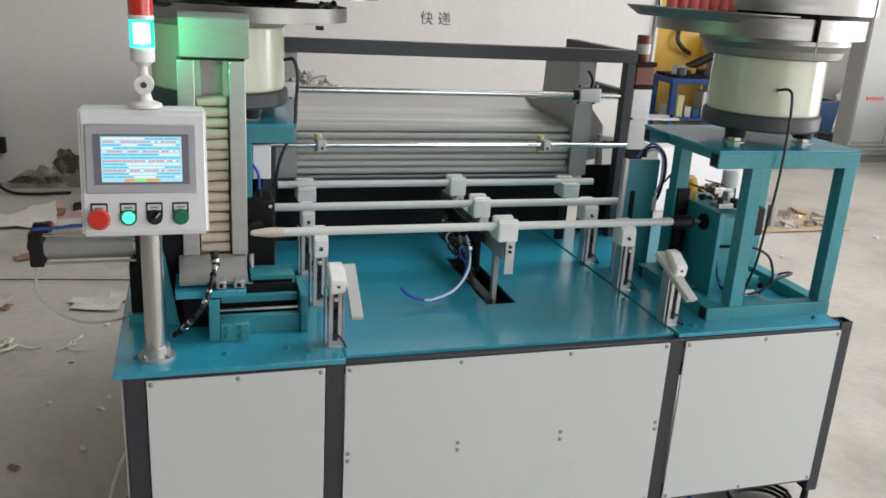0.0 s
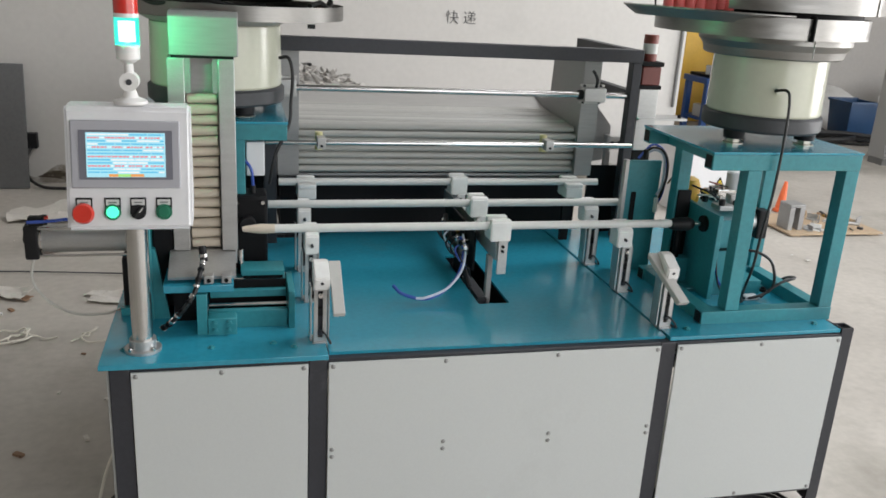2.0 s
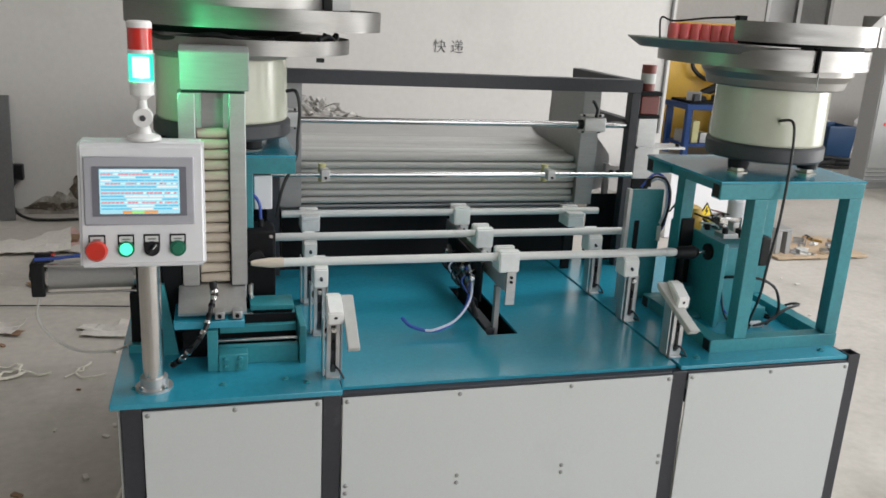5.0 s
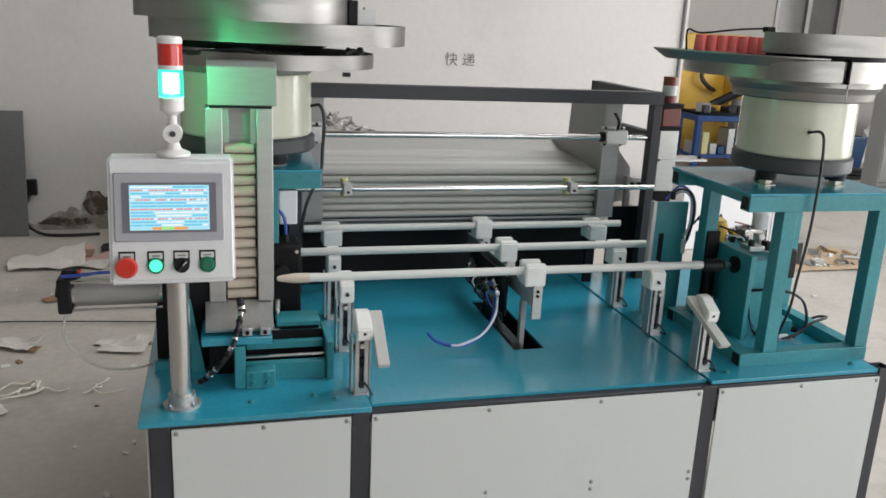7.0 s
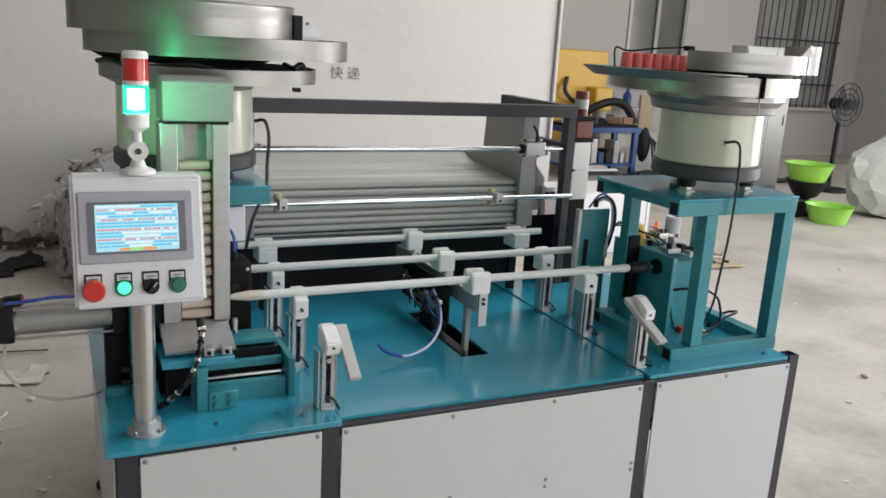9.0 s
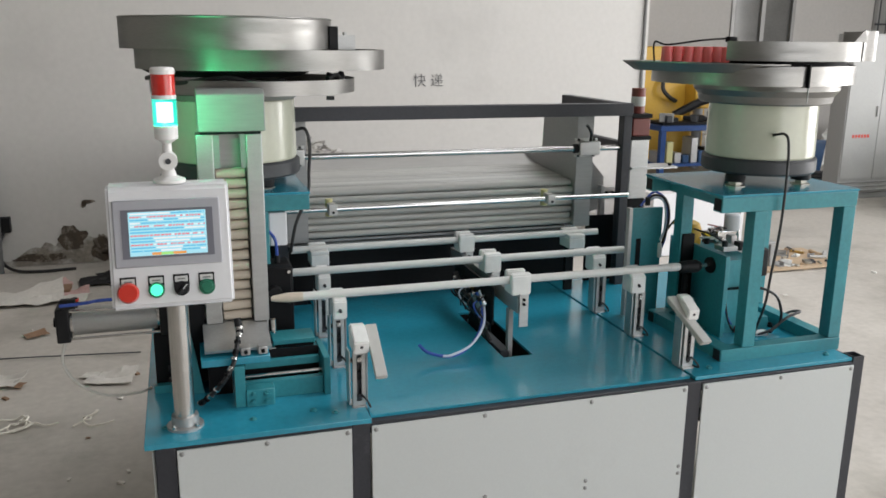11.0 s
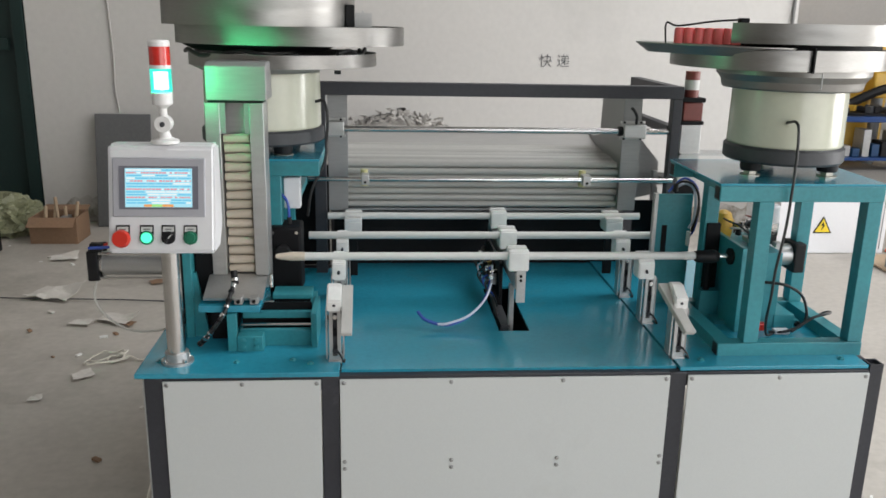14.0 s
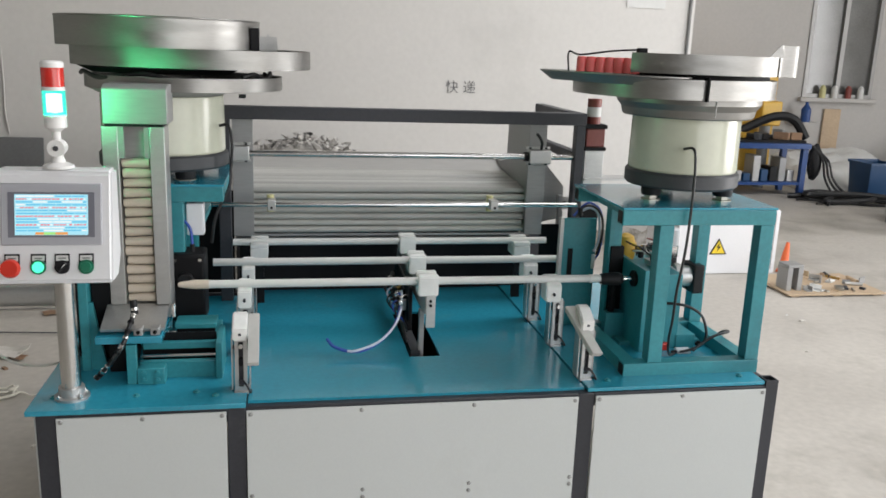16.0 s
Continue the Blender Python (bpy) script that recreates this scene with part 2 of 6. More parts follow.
def ring_mesh(bm, rings, close_ends=True, loop=False):
    """Joins rings of equal counts of points into a skin."""
    vs = [[bm.verts.new(p) for p in r] for r in rings]
    n = len(vs[0])
    pairs = list(zip(vs, vs[1:])) + ([(vs[-1], vs[0])] if loop else [])
    for a, b in pairs:
        for i in range(n):
            bm.faces.new((a[i], a[(i + 1) % n], b[(i + 1) % n], b[i])).smooth = True
    if close_ends and not loop:
        bm.faces.new(vs[0][::-1]), bm.faces.new(vs[-1])


def rod(bm, a, b, r, seg=20, r2=None, profile=None):
    """A round bar from a to b; profile: (fraction, radius) pairs."""
    a, b = Vector(a), Vector(b)
    d = (b - a).normalized()
    u = d.orthogonal().normalized()
    w = d.cross(u)
    prof = profile or ((0, r), (1, r if r2 is None else r2))
    ring_mesh(bm, [[a.lerp(b, f) + rr * (math.cos(k * math.tau / seg) * u + math.sin(k * math.tau / seg) * w) for k in range(seg)] for f, rr in prof])


def sweep(bm, pts, r, seg=8, steps=8):
    """A hose through the points."""
    p = [Vector(q) for q in pts]
    p = [2 * p[0] - p[1]] + p + [2 * p[-1] - p[-2]]
    line = []
    for i in range(1, len(p) - 2):
        for k in range(steps):
            t = k / steps
            line.append(0.5 * (2 * p[i] + (p[i + 1] - p[i - 1]) * t + (2 * p[i - 1] - 5 * p[i] + 4 * p[i + 1] - p[i + 2]) * t * t + (3 * p[i] - p[i - 1] - 3 * p[i + 1] + p[i + 2]) * t ** 3))
    line.append(p[-2])
    rings, u = [], None
    for i, q in enumerate(line):
        d = (line[min(i + 1, len(line) - 1)] - line[max(i - 1, 0)]).normalized()
        u = d.orthogonal().normalized() if u is None else (u - d * u.dot(d)).normalized()
        w = d.cross(u)
        rings.append([q + r * (math.cos(k * math.tau / seg) * u + math.sin(k * math.tau / seg) * w) for k in range(seg)])
    ring_mesh(bm, rings)


def lathe(bm, cx, cy, prof, seg=64):
    """Turns (radius, z) pairs round a vertical axis."""
    ring_mesh(bm, [[(cx + max(r, 1e-4) * math.cos(k * math.tau / seg), cy + max(r, 1e-4) * math.sin(k * math.tau / seg), z) for k in range(seg)] for r, z in prof])


def slab(bm, outline, z0, z1, bevel=0.0):
    """A plate with the outline (x, y) between two heights."""
    lo, hi = [bm.verts.new((x, y, z0)) for x, y in outline], [bm.verts.new((x, y, z1)) for x, y in outline]
    n = len(lo)
    f = [bm.faces.new(lo[::-1]), bm.faces.new(hi)] + [bm.faces.new((lo[i], lo[(i + 1) % n], hi[(i + 1) % n], hi[i])) for i in range(n)]
    if bevel:
        bmesh.ops.bevel(bm, geom=list({e for q in f for e in q.edges}), offset=bevel, segments=1, affect="EDGES")


def plate_xz(bm, outline, y0, y1):
    """A plate with the outline (x, z) between two depths."""
    lo, hi = [bm.verts.new((x, y0, z)) for x, z in outline], [bm.verts.new((x, y1, z)) for x, z in outline]
    n = len(lo)
    bm.faces.new(lo), bm.faces.new(hi[::-1])
    for i in range(n):
        bm.faces.new((lo[(i + 1) % n], lo[i], hi[i], hi[(i + 1) % n]))


def plate_yz(bm, outline, x0, x1):
    """A plate with the outline (y, z) between two sides."""
    lo, hi = [bm.verts.new((x0, y, z)) for y, z in outline], [bm.verts.new((x1, y, z)) for y, z in outline]
    n = len(lo)
    bm.faces.new(lo[::-1]), bm.faces.new(hi)
    for i in range(n):
        bm.faces.new((lo[i], lo[(i + 1) % n], hi[(i + 1) % n], hi[i]))


def hexbolt(bm, p, axis, r, h):
    p = Vector(p)
    rod(bm, p, p + Vector(axis) * h, r, 6)
    rod(bm, p + Vector(axis) * h, p + Vector(axis) * (h * 1.5), r * 0.5, 8)


def thing(name, base, label, category, group="", kind=""):
    ob = new(name)
    ob.location = base
    ob.empty_display_size = 0.05
    return tagged(ob, label, category, group, kind)


def root(ob):
    while ob.parent:
        ob = ob.parent
    return ob


def mesh_of(name, bm, material, base=(0, 0, 0)):
    bmesh.ops.recalc_face_normals(bm, faces=bm.faces)
    bmesh.ops.translate(bm, verts=bm.verts, vec=-Vector(base))
    data = bpy.data.meshes.new(name)
    bm.to_mesh(data)
    bm.free()
    data.materials.append(material)
    data.polygons.foreach_set("use_smooth", [True] * len(data.polygons))
    data.set_sharp_from_angle(angle=radians(21))
    return data


def part(name, bm, material, parent, label=""):
    """Links a bmesh, made in world places, as one mesh under a thing or a part."""
    ob = new(name, mesh_of(name, bm, material, root(parent).location))
    ob.parent = parent
    return tagged(ob, label)


def solo(name, bm, material, base, label, category, group="", kind=""):
    ob = new(name, mesh_of(name, bm, material, base))
    ob.location = base
    return tagged(ob, label, category, group, kind)


def B(*boxes, bevel=0.0):
    bm = bmesh.new()
    for b in boxes:
        box(bm, *b, bevel=bevel)
    return bm


def R(a, b, r, seg=20, r2=None, profile=None):
    bm = bmesh.new()
    rod(bm, a, b, r, seg, r2, profile)
    return bm


def W(pts, r, seg=8, steps=8):
    bm = bmesh.new()
    sweep(bm, pts, r, seg, steps)
    return bm


def struct(name, bm, material, label, category):
    return solo(name, bm, material, (0, 0, 0), label, category, kind="structure")

# ---- the workshop ----
BACK, FAR, WEST, EAST, SOUTH, TOP = 5.88, 9.8, -5.0, 11.5, -3.0, 5.4
EDGE = 3.44  # east end of the whitewashed wall

bm = bmesh.new()
nx, ny = 60, 60
grid = [[bm.verts.new((WEST - 0.2 + (EAST - WEST + 0.4) * i / nx, SOUTH - 0.2 + (FAR - SOUTH + 0.4) * j / ny, 0.004 * (noise.noise((i * 0.45, j * 0.45, 1.7)) - 0.6))) for j in range(ny + 1)] for i in range(nx + 1)]
for i in range(nx):
    for j in range(ny):
        bm.faces.new((grid[i][j], grid[i + 1][j], grid[i + 1][j + 1], grid[i][j + 1])).smooth = True
struct("floor", bm, FLOOR, "worn dusty concrete floor with stains and litter", "floor")

struct("wall_north", B((-1.97, EDGE, BACK, BACK + 0.2, -0.01, TOP)), WALL, "whitewashed plaster partition wall with black lettering", "wall")
struct("wall_north_west", B((WEST, -3.1, BACK, BACK + 0.2, -0.01, TOP), (-3.1, -1.97, BACK, BACK + 0.2, 2.5, TOP)), WALL, "whitewashed plaster wall beside a green door", "wall")
struct("wall_far", B((EDGE - 0.2, 6.98, FAR, FAR + 0.2, -0.01, TOP), (6.98, 7.98, FAR, FAR + 0.2, -0.01, 1.0), (6.98, 7.98, FAR, FAR + 0.2, 2.5, TOP), (7.98, 9.3, FAR, FAR + 0.2, -0.01, TOP), (9.3, 11.0, FAR, FAR + 0.2, -0.01, 0.75), (9.3, 11.0, FAR, FAR + 0.2, 2.5, TOP), (11.0, EAST, FAR, FAR + 0.2, -0.01, TOP)), WALL_FAR, "grey plaster wall of the far bay", "wall")
struct("wall_return", B((EDGE - 0.2, EDGE, BACK + 0.2, FAR, -0.01, TOP)), WALL_FAR, "plaster return wall of the far bay", "wall")
# Unseen walls and ceiling; south and roof openings added for the fill lamps.
struct("wall_west", B((WEST - 0.2, WEST, SOUTH, BACK, -0.01, TOP)), WALL_FAR, "plain plaster wall", "wall")
struct("wall_east", B((EAST, EAST + 0.2, SOUTH, -1.7, -0.01, TOP), (EAST, EAST + 0.2, 4.1, FAR, -0.01, TOP), (EAST, EAST + 0.2, -1.7, 4.1, 3.7, TOP)), WALL_FAR, "unseen plaster wall with an opening added for daylight", "wall")
struct("wall_south", B((WEST, 1.1, SOUTH - 0.2, SOUTH, -0.01, TOP), (7.3, EAST, SOUTH - 0.2, SOUTH, -0.01, TOP), (1.1, 7.3, SOUTH - 0.2, SOUTH, 4.0, TOP)), WALL_FAR, "unseen plaster wall with an opening added for daylight", "wall")
struct("ceiling", B((WEST, EAST, SOUTH, 1.4, TOP, TOP + 0.1), (WEST, EAST, 3.8, FAR, TOP, TOP + 0.1), (WEST, 1.8, 1.4, 3.8, TOP, TOP + 0.1), (7.0, EAST, 1.4, 3.8, TOP, TOP + 0.1)), CEIL, "unseen pale sheet ceiling with an opening added for the roof lamp", "ceiling")
struct("door_1", B((-3.1, -1.975, BACK + 0.03, BACK + 0.08, 0.0, 2.5), (-2.06, -1.98, BACK - 0.01, BACK + 0.03, 0.0, 2.5), (-3.0, -2.1, BACK + 0.0, BACK + 0.03, 1.2, 1.28), bevel=0.004), GREEN_DOOR, "dark green painted steel door", "door")

# damp band along the foot of the wall
bm = bmesh.new()
pts = []
for i in range(181):
    x = -1.96 + 5.38 * i / 180
    pts.append((x, 0.12 + 0.13 * noise.noise((x * 2.1, 3.1, 0)) + 0.07 * noise.noise((x * 9, 1.1, 0)) + 0.05 * noise.noise((x * 23, 5.1, 0))))
lo = [bm.verts.new((x, BACK - 0.004, 0.0)) for x, h in pts]
hi = [bm.verts.new((x, BACK - 0.004, max(0.03, h))) for x, h in pts]
for i in range(180):
    bm.faces.new((lo[i], lo[i + 1], hi[i + 1], hi[i]))
struct("baseboard", bm, GRIME, "peeling damp-stained band along the wall foot", "wall stain")

# broken plaster and smudges above the damp band
def smudge(cx, cz, sx, sz, seed):
    bm = bmesh.new()
    n = 22
    vs = []
    for k in range(n):
        a = k * math.tau / n
        q = 1 + 0.55 * noise.noise((math.cos(a) * 1.6, math.sin(a) * 1.6, seed)) + 0.2 * noise.noise((math.cos(a) * 6, math.sin(a) * 6, seed))
        vs.append(bm.verts.new((cx + sx * q * math.cos(a), BACK - 0.0075, cz + sz * q * math.sin(a))))
    bm.faces.new(vs)
    struct("trim", bm, RUST, "dark broken patch in the plaster", "wall stain")


smudge(-0.775, 0.17, 0.085, 0.075, 2.0)
smudge(-0.66, 0.415, 0.042, 0.010, 5.0)
smudge(-0.69, 0.395, 0.012, 0.025, 9.0)
smudge(-0.60, 0.10, 0.06, 0.09, 14.0)
smudge(-0.98, 0.055, 0.16, 0.026, 21.0)
smudge(-0.40, 0.05, 0.20, 0.03, 27.0)

# lettering on the wall
text = bpy.data.curves.new("wall_lettering", "FONT")
text.body, text.size, text.extrude, text.align_x = "快 递", 0.10, 0.001, "CENTER"
ob = new("wall_lettering", text)
ob.location, ob.rotation_euler = (1.676, BACK - 0.003, 1.152), (radians(90), 0, 0)
text.offset = -0.0012
text.materials.append(INK)
tagged(ob, "two black characters painted on the white wall", "lettering", kind="structure")

# thin wire hanging down the wall
solo("wall_wire", W([(-1.44, BACK - 0.006, 2.6), (-1.42, BACK - 0.006, 1.65), (-1.405, BACK - 0.006, 1.2), (-1.41, BACK - 0.006, 0.95), (-1.395, BACK - 0.006, 0.80)], 0.006), WALL_FAR, (-1.4, BACK - 0.006, 1.05), "thin grey wire hanging down the white wall", "wire")

# conduit and a blank notice on the wall
bm = R((3.40, BACK - 0.013, 0.6), (3.40, BACK - 0.013, 3.6), 0.012, 12)
solo("conduit", bm, GREY_BOARD, (3.36, BACK - 0.02, 0.6), "grey metal conduit fixed to the white wall", "conduit")
th = thing("notice", (3.05, BACK - 0.004, 1.89), "white paper notice pinned on the wall", "notice")
part("sheet", B((2.90, 3.20, BACK - 0.006, BACK - 0.001, 1.80, 2.10)), LABEL, th)
part("print_bar", B((2.97, 3.13, BACK - 0.008, BACK - 0.0065, 1.88, 1.905)), GREY_BOARD, th, "unreadable grey line of print")


def window(name, x0, x1, z0, z1, bars, glass):
    w = thing(name, (x0, FAR, z0), "aluminium sliding window with dusty dark panes", "window", kind="structure")
    part("window_frame", B((x0, x1, FAR - 0.02, FAR + 0.08, z0, z0 + 0.05), (x0, x1, FAR - 0.02, FAR + 0.08, z1 - 0.05, z1), (x0, x0 + 0.05, FAR - 0.02, FAR + 0.08, z0 + 0.05, z1 - 0.05), (x1 - 0.05, x1, FAR - 0.02, FAR + 0.08, z0 + 0.05, z1 - 0.05)), FRAME_ALU, w)
    mid = (x0 + x1) / 2
    part("window_mullion", B((mid - 0.03, mid + 0.03, FAR - 0.01, FAR + 0.07, z0 + 0.05, z1 - 0.05)), FRAME_ALU, w)
    part("pane", B((x0 + 0.05, mid - 0.03, FAR + 0.03, FAR + 0.04, z0 + 0.05, z1 - 0.05)), glass, w)
    part("pane", B((mid + 0.03, x1 - 0.05, FAR + 0.03, FAR + 0.04, z0 + 0.05, z1 - 0.05)), glass, w)
    part("window_sill", B((x0 - 0.05, x1 + 0.05, FAR - 0.08, FAR - 0.021, z0 - 0.05, z0), bevel=0.004), WALL_FAR, w)
    for k in range(bars):
        x = x0 + (k + 0.5) * (x1 - x0) / bars
        part("bar", R((x, FAR - 0.05, z0), (x, FAR - 0.05, z1), 0.009, 8), STEEL_DARK, w)
    if bars:
        for z in (z0 + 0.35, z0 + 1.0):
            part("cross_bar", B((x0, x1, FAR - 0.062, FAR - 0.052, z - 0.012, z + 0.012)), STEEL_DARK, w)


window("window_1", 6.98, 7.98, 1.0, 2.5, 0, GLASS)
window("window_2", 9.3, 11.0, 0.75, 2.5, 13, GLASS_PALE)

# ---- base cabinet of the machine ----
F = 1.728  # front of the cabinet
ZT = 0.612  # top of the plates
DEEP = 2.74
POSTS = ((-0.155, -0.111), (0.277, 0.320), (1.165, 1.208), (1.697, 1.733))
cab = thing("machine_cabinet", (0.79, 2.2, 0.0), "charcoal steel machine cabinet with pale grey panels and teal top plates", "machine")
for x0, x1 in POSTS:
    for y0, y1 in ((F, F + 0.04), (DEEP - 0.04, DEEP)):
        end = x0 > 1.6 and y0 == F
        if end:  # the end post stands proud of the plate, its square tube open at the top
            w = 0.004
            part("post", B((x0, x1, y0, y1, 0.085, 0.609), (x0, x1, y0, y0 + w, 0.6091, 0.620), (x0, x1, y1 - w, y1, 0.6091, 0.620), (x0, x0 + w, y0 + w, y1 - w, 0.6091, 0.620), (x1 - w, x1, y0 + w, y1 - w, 0.6091, 0.620)), STEEL_DARK, cab)
        else:
            part("post", B((x0, x1, y0, y1, 0.085, 0.606), bevel=0.003), STEEL_DARK, cab)
        foot = bmesh.new()
        lathe(foot, (x0 + x1) / 2, (y0 + y1) / 2, ((0.0, 0.0), (0.032, 0.0), (0.032, 0.012), (0.012, 0.02), (0.009, 0.085), (0.0, 0.085)), 16)
        part("levelling_foot", foot, BLACK, cab)
for (a, b), (c, d) in zip(POSTS, POSTS[1:]):
    for y0, y1 in ((F + 0.001, F + 0.039), (DEEP - 0.039, DEEP - 0.001)):
        part("rail", B((b, c, y0, y1, 0.578, 0.606), bevel=0.002), STEEL_DARK, cab)
        part("rail", B((b, c, y0, y1, 0.118, 0.145), bevel=0.002), STEEL_DARK, cab)
for x0, x1 in (POSTS[0], POSTS[3]):
    for z0, z1 in ((0.565, 0.602), (0.118, 0.145)):
        part("rail", B((x0 + 0.001, x1 - 0.001, F + 0.04, DEEP - 0.04, z0, z1)), STEEL_DARK, cab)
screw = bmesh.new()
lathe(screw, 0, 0, ((0.0, 0.0), (0.0055, 0.0), (0.0055, 0.0015), (0.003, 0.0032), (0.0, 0.0035)), 10)
SCREW = mesh_of("screw", screw, SCREW_ZINC)


def screw_at(parent, p, turn):
    ob = new("screw", SCREW)
    ob.parent = parent
    ob.matrix_local = Matrix.Translation(Vector(p) - root(parent).location) @ turn


FACE = Euler((radians(90), 0, 0)).to_matrix().to_4x4()
for k, ((a, b), (c, d)) in enumerate(zip(POSTS, POSTS[1:])):
    p = part("front_panel", B((b + 0.002, c - 0.002, F - 0.006, F - 0.001, 0.128, 0.599), bevel=0.001), PANEL, cab, "pale grey powder-coated panel")
    xs = (b + 0.012, (b + c) / 2, c - 0.012) if k != 1 else (b + 0.012, b + 0.28, c - 0.28, c - 0.012)
    for x in xs:
        for z in (0.590, 0.137):
            screw_at(p, (x, F - 0.006, z), FACE)
    if k == 1:
        for x in (b + 0.012, b + 0.285, c - 0.285, c - 0.012):
            for z in (0.352, 0.372):
                screw_at(p, (x, F - 0.006, z), FACE)
for x0, x1 in ((-0.161, -0.156), (1.734, 1.739)):
    part("side_panel", B((x0, x1, F + 0.01, DEEP - 0.01, 0.128, 0.597), bevel=0.001), PANEL, cab, "pale grey powder-coated side panel")
part("rear_panel", B((-0.1, 1.68, DEEP - 0.034, DEEP - 0.03, 0.145, 0.578)), PANEL, cab)
part("top_plate", B((-0.175, 0.321, F - 0.007, 2.62, 0.6075, ZT + 0.008), bevel=0.0015), TEAL_TOP, cab, "teal plate overhanging the cabinet front")
HX0, HX1, HY0, HY1 = 0.760, 0.848, 2.010, 2.42
part("top_plate", B((0.325, HX0, F + 0.022, 2.725, 0.6065, ZT + 0.002), (HX1, 1.186, F + 0.022, 2.725, 0.6065, ZT + 0.002), (HX0, HX1, F + 0.022, HY0, 0.6065, ZT + 0.002), (HX0, HX1, HY1, 2.725, 0.6065, ZT + 0.002)), TEAL_TOP, cab, "teal plate with a dark slot cut through it")
part("top_plate", B((1.1905, 1.695, F + 0.004, 2.725, 0.6075, ZT + 0.006), bevel=0.0015), TEAL_TOP, cab, "teal plate with a raised edge")
part("slot_well", B((HX0 - 0.02, HX0 - 0.015, HY0 - 0.02, HY1 + 0.02, 0.40, 0.603), (HX1 + 0.015, HX1 + 0.02, HY0 - 0.02, HY1 + 0.02, 0.40, 0.603), (HX0 - 0.015, HX1 + 0.015, HY0 - 0.02, HY0 - 0.015, 0.40, 0.603), (HX0 - 0.015, HX1 + 0.015, HY1 + 0.015, HY1 + 0.02, 0.40, 0.603), (HX0 - 0.02, HX1 + 0.02, HY0 - 0.02, HY1 + 0.02, 0.39, 0.40)), BLACK_STEEL_SHADE, cab, "dark steel well below the slot")
for x, y in ((0.247, 1.775), (-0.13, 1.80), (0.06, 1.79), (1.26, 1.775), (1.64, 1.772), (0.20, 1.80)):
    b = bmesh.new()
    hexbolt(b, (x, y, ZT + 0.003), (0, 0, 1), 0.009, 0.007)
    part("bolt", b, TEAL, cab, "bolt painted over in teal")

# ---- control panel on its post ----
ctrl = thing("control_panel", (-0.09, 1.80, ZT), "white operator control box on a chrome post", "control panel")
flange = bmesh.new()
lathe(flange, -0.088, 1.80, ((0.0, ZT + 0.004), (0.040, ZT + 0.004), (0.040, ZT + 0.014), (0.030, ZT + 0.016), (0.029, ZT + 0.036), (0.0, ZT + 0.036)), 32)
fl = part("post_flange", flange, ALU, ctrl)
for k in range(4):
    a = math.tau * (k + 0.5) / 4
    b = bmesh.new()
    hexbolt(b, (-0.088 + 0.034 * math.cos(a), 1.80 + 0.034 * math.sin(a), ZT + 0.014), (0, 0, 1), 0.006, 0.006)
    part("bolt", b, CHROME, fl)
part("post", R((-0.088, 1.80, ZT + 0.03), (-0.088, 1.80, 0.93), 0.0225, 32), CHROME, ctrl, "polished chrome tube post")
# the box: lower face upright, upper face leaning back
bx0, bx1 = -0.2145, 0.031
LEAN_A = math.atan2(0.052, 0.235)


def face(u, v, w=0.0):
    """A place on the leaning face: u across, v up from its lower edge, w proud of it."""
    return Vector((u, 1.742 + v * math.sin(LEAN_A) - w * math.cos(LEAN_A), 0.923 + v * math.cos(LEAN_A) + w * math.sin(LEAN_A)))


FT = Matrix.Translation((0, 1.742, 0.923)) @ Euler((-LEAN_A, 0, 0)).to_matrix().to_4x4()


def fbox(x0, x1, v0, v1, w0, w1, bevel=0.0):
    bm = bmesh.new()
    box(bm, x0, x1, -w1, -w0, v0, v1, bevel, FT)
    return bm


bm = bmesh.new()
prof = [(1.742, 0.923), (1.795, 1.163), (1.803, 1.170), (1.858, 1.168), (1.858, 0.965), (1.815, 0.917), (1.748, 0.917)]
plate_yz(bm, prof, bx0, bx1)
bmesh.ops.bevel(bm, geom=bm.edges[:], offset=0.006, segments=3, affect="EDGES")
part("box", bm, WHITE_BOX, ctrl)
bz = part("screen_bezel", fbox(-0.203, 0.010, 0.083, 0.222, -0.002, 0.006, 0.003), BEZEL, ctrl, "silver-grey touchscreen bezel")
part("screen_border", fbox(-0.187, -0.005, 0.101, 0.202, 0.006, 0.0068), SCREEN_EDGE, bz)
dsp = part("display", fbox(-0.173, -0.019, 0.106, 0.197, 0.0068, 0.0074), SCR_BLUE, bz, "lit colour display with rows of fields")
rnd = random.Random(5)
for r in range(13):
    v = 0.1930 - r * 0.0064
    words = r % 3 == 1
    x = -0.170
    while x < -0.024:
        w = rnd.uniform(0.002, 0.007) if words else rnd.uniform(0.018, 0.050)
        hue = (SCR_RED if rnd.random() < 0.8 else SCR_WHITE) if words else rnd.choice((SCR_CYAN, SCR_CYAN, SCR_WHITE))
        part("field", fbox(x, min(x + w, -0.022), v - 0.0017, v + 0.0015, 0.0074, 0.0077), hue, dsp)
        x += w + rnd.uniform(0.0008, 0.0022)
part("field", fbox(-0.130, -0.062, 0.1068, 0.1125, 0.0077, 0.008), SCR_ORANGE, dsp)
part("field", fbox(-0.112, -0.088, 0.1068, 0.1125, 0.008, 0.0083), SCR_GREEN, dsp)


def disc(x, v, w0, w1, r, r2=None, seg=24):
    bm = bmesh.new()
    rod(bm, face(x, v, w0), face(x, v, w1), r, seg, r2)
    return bm


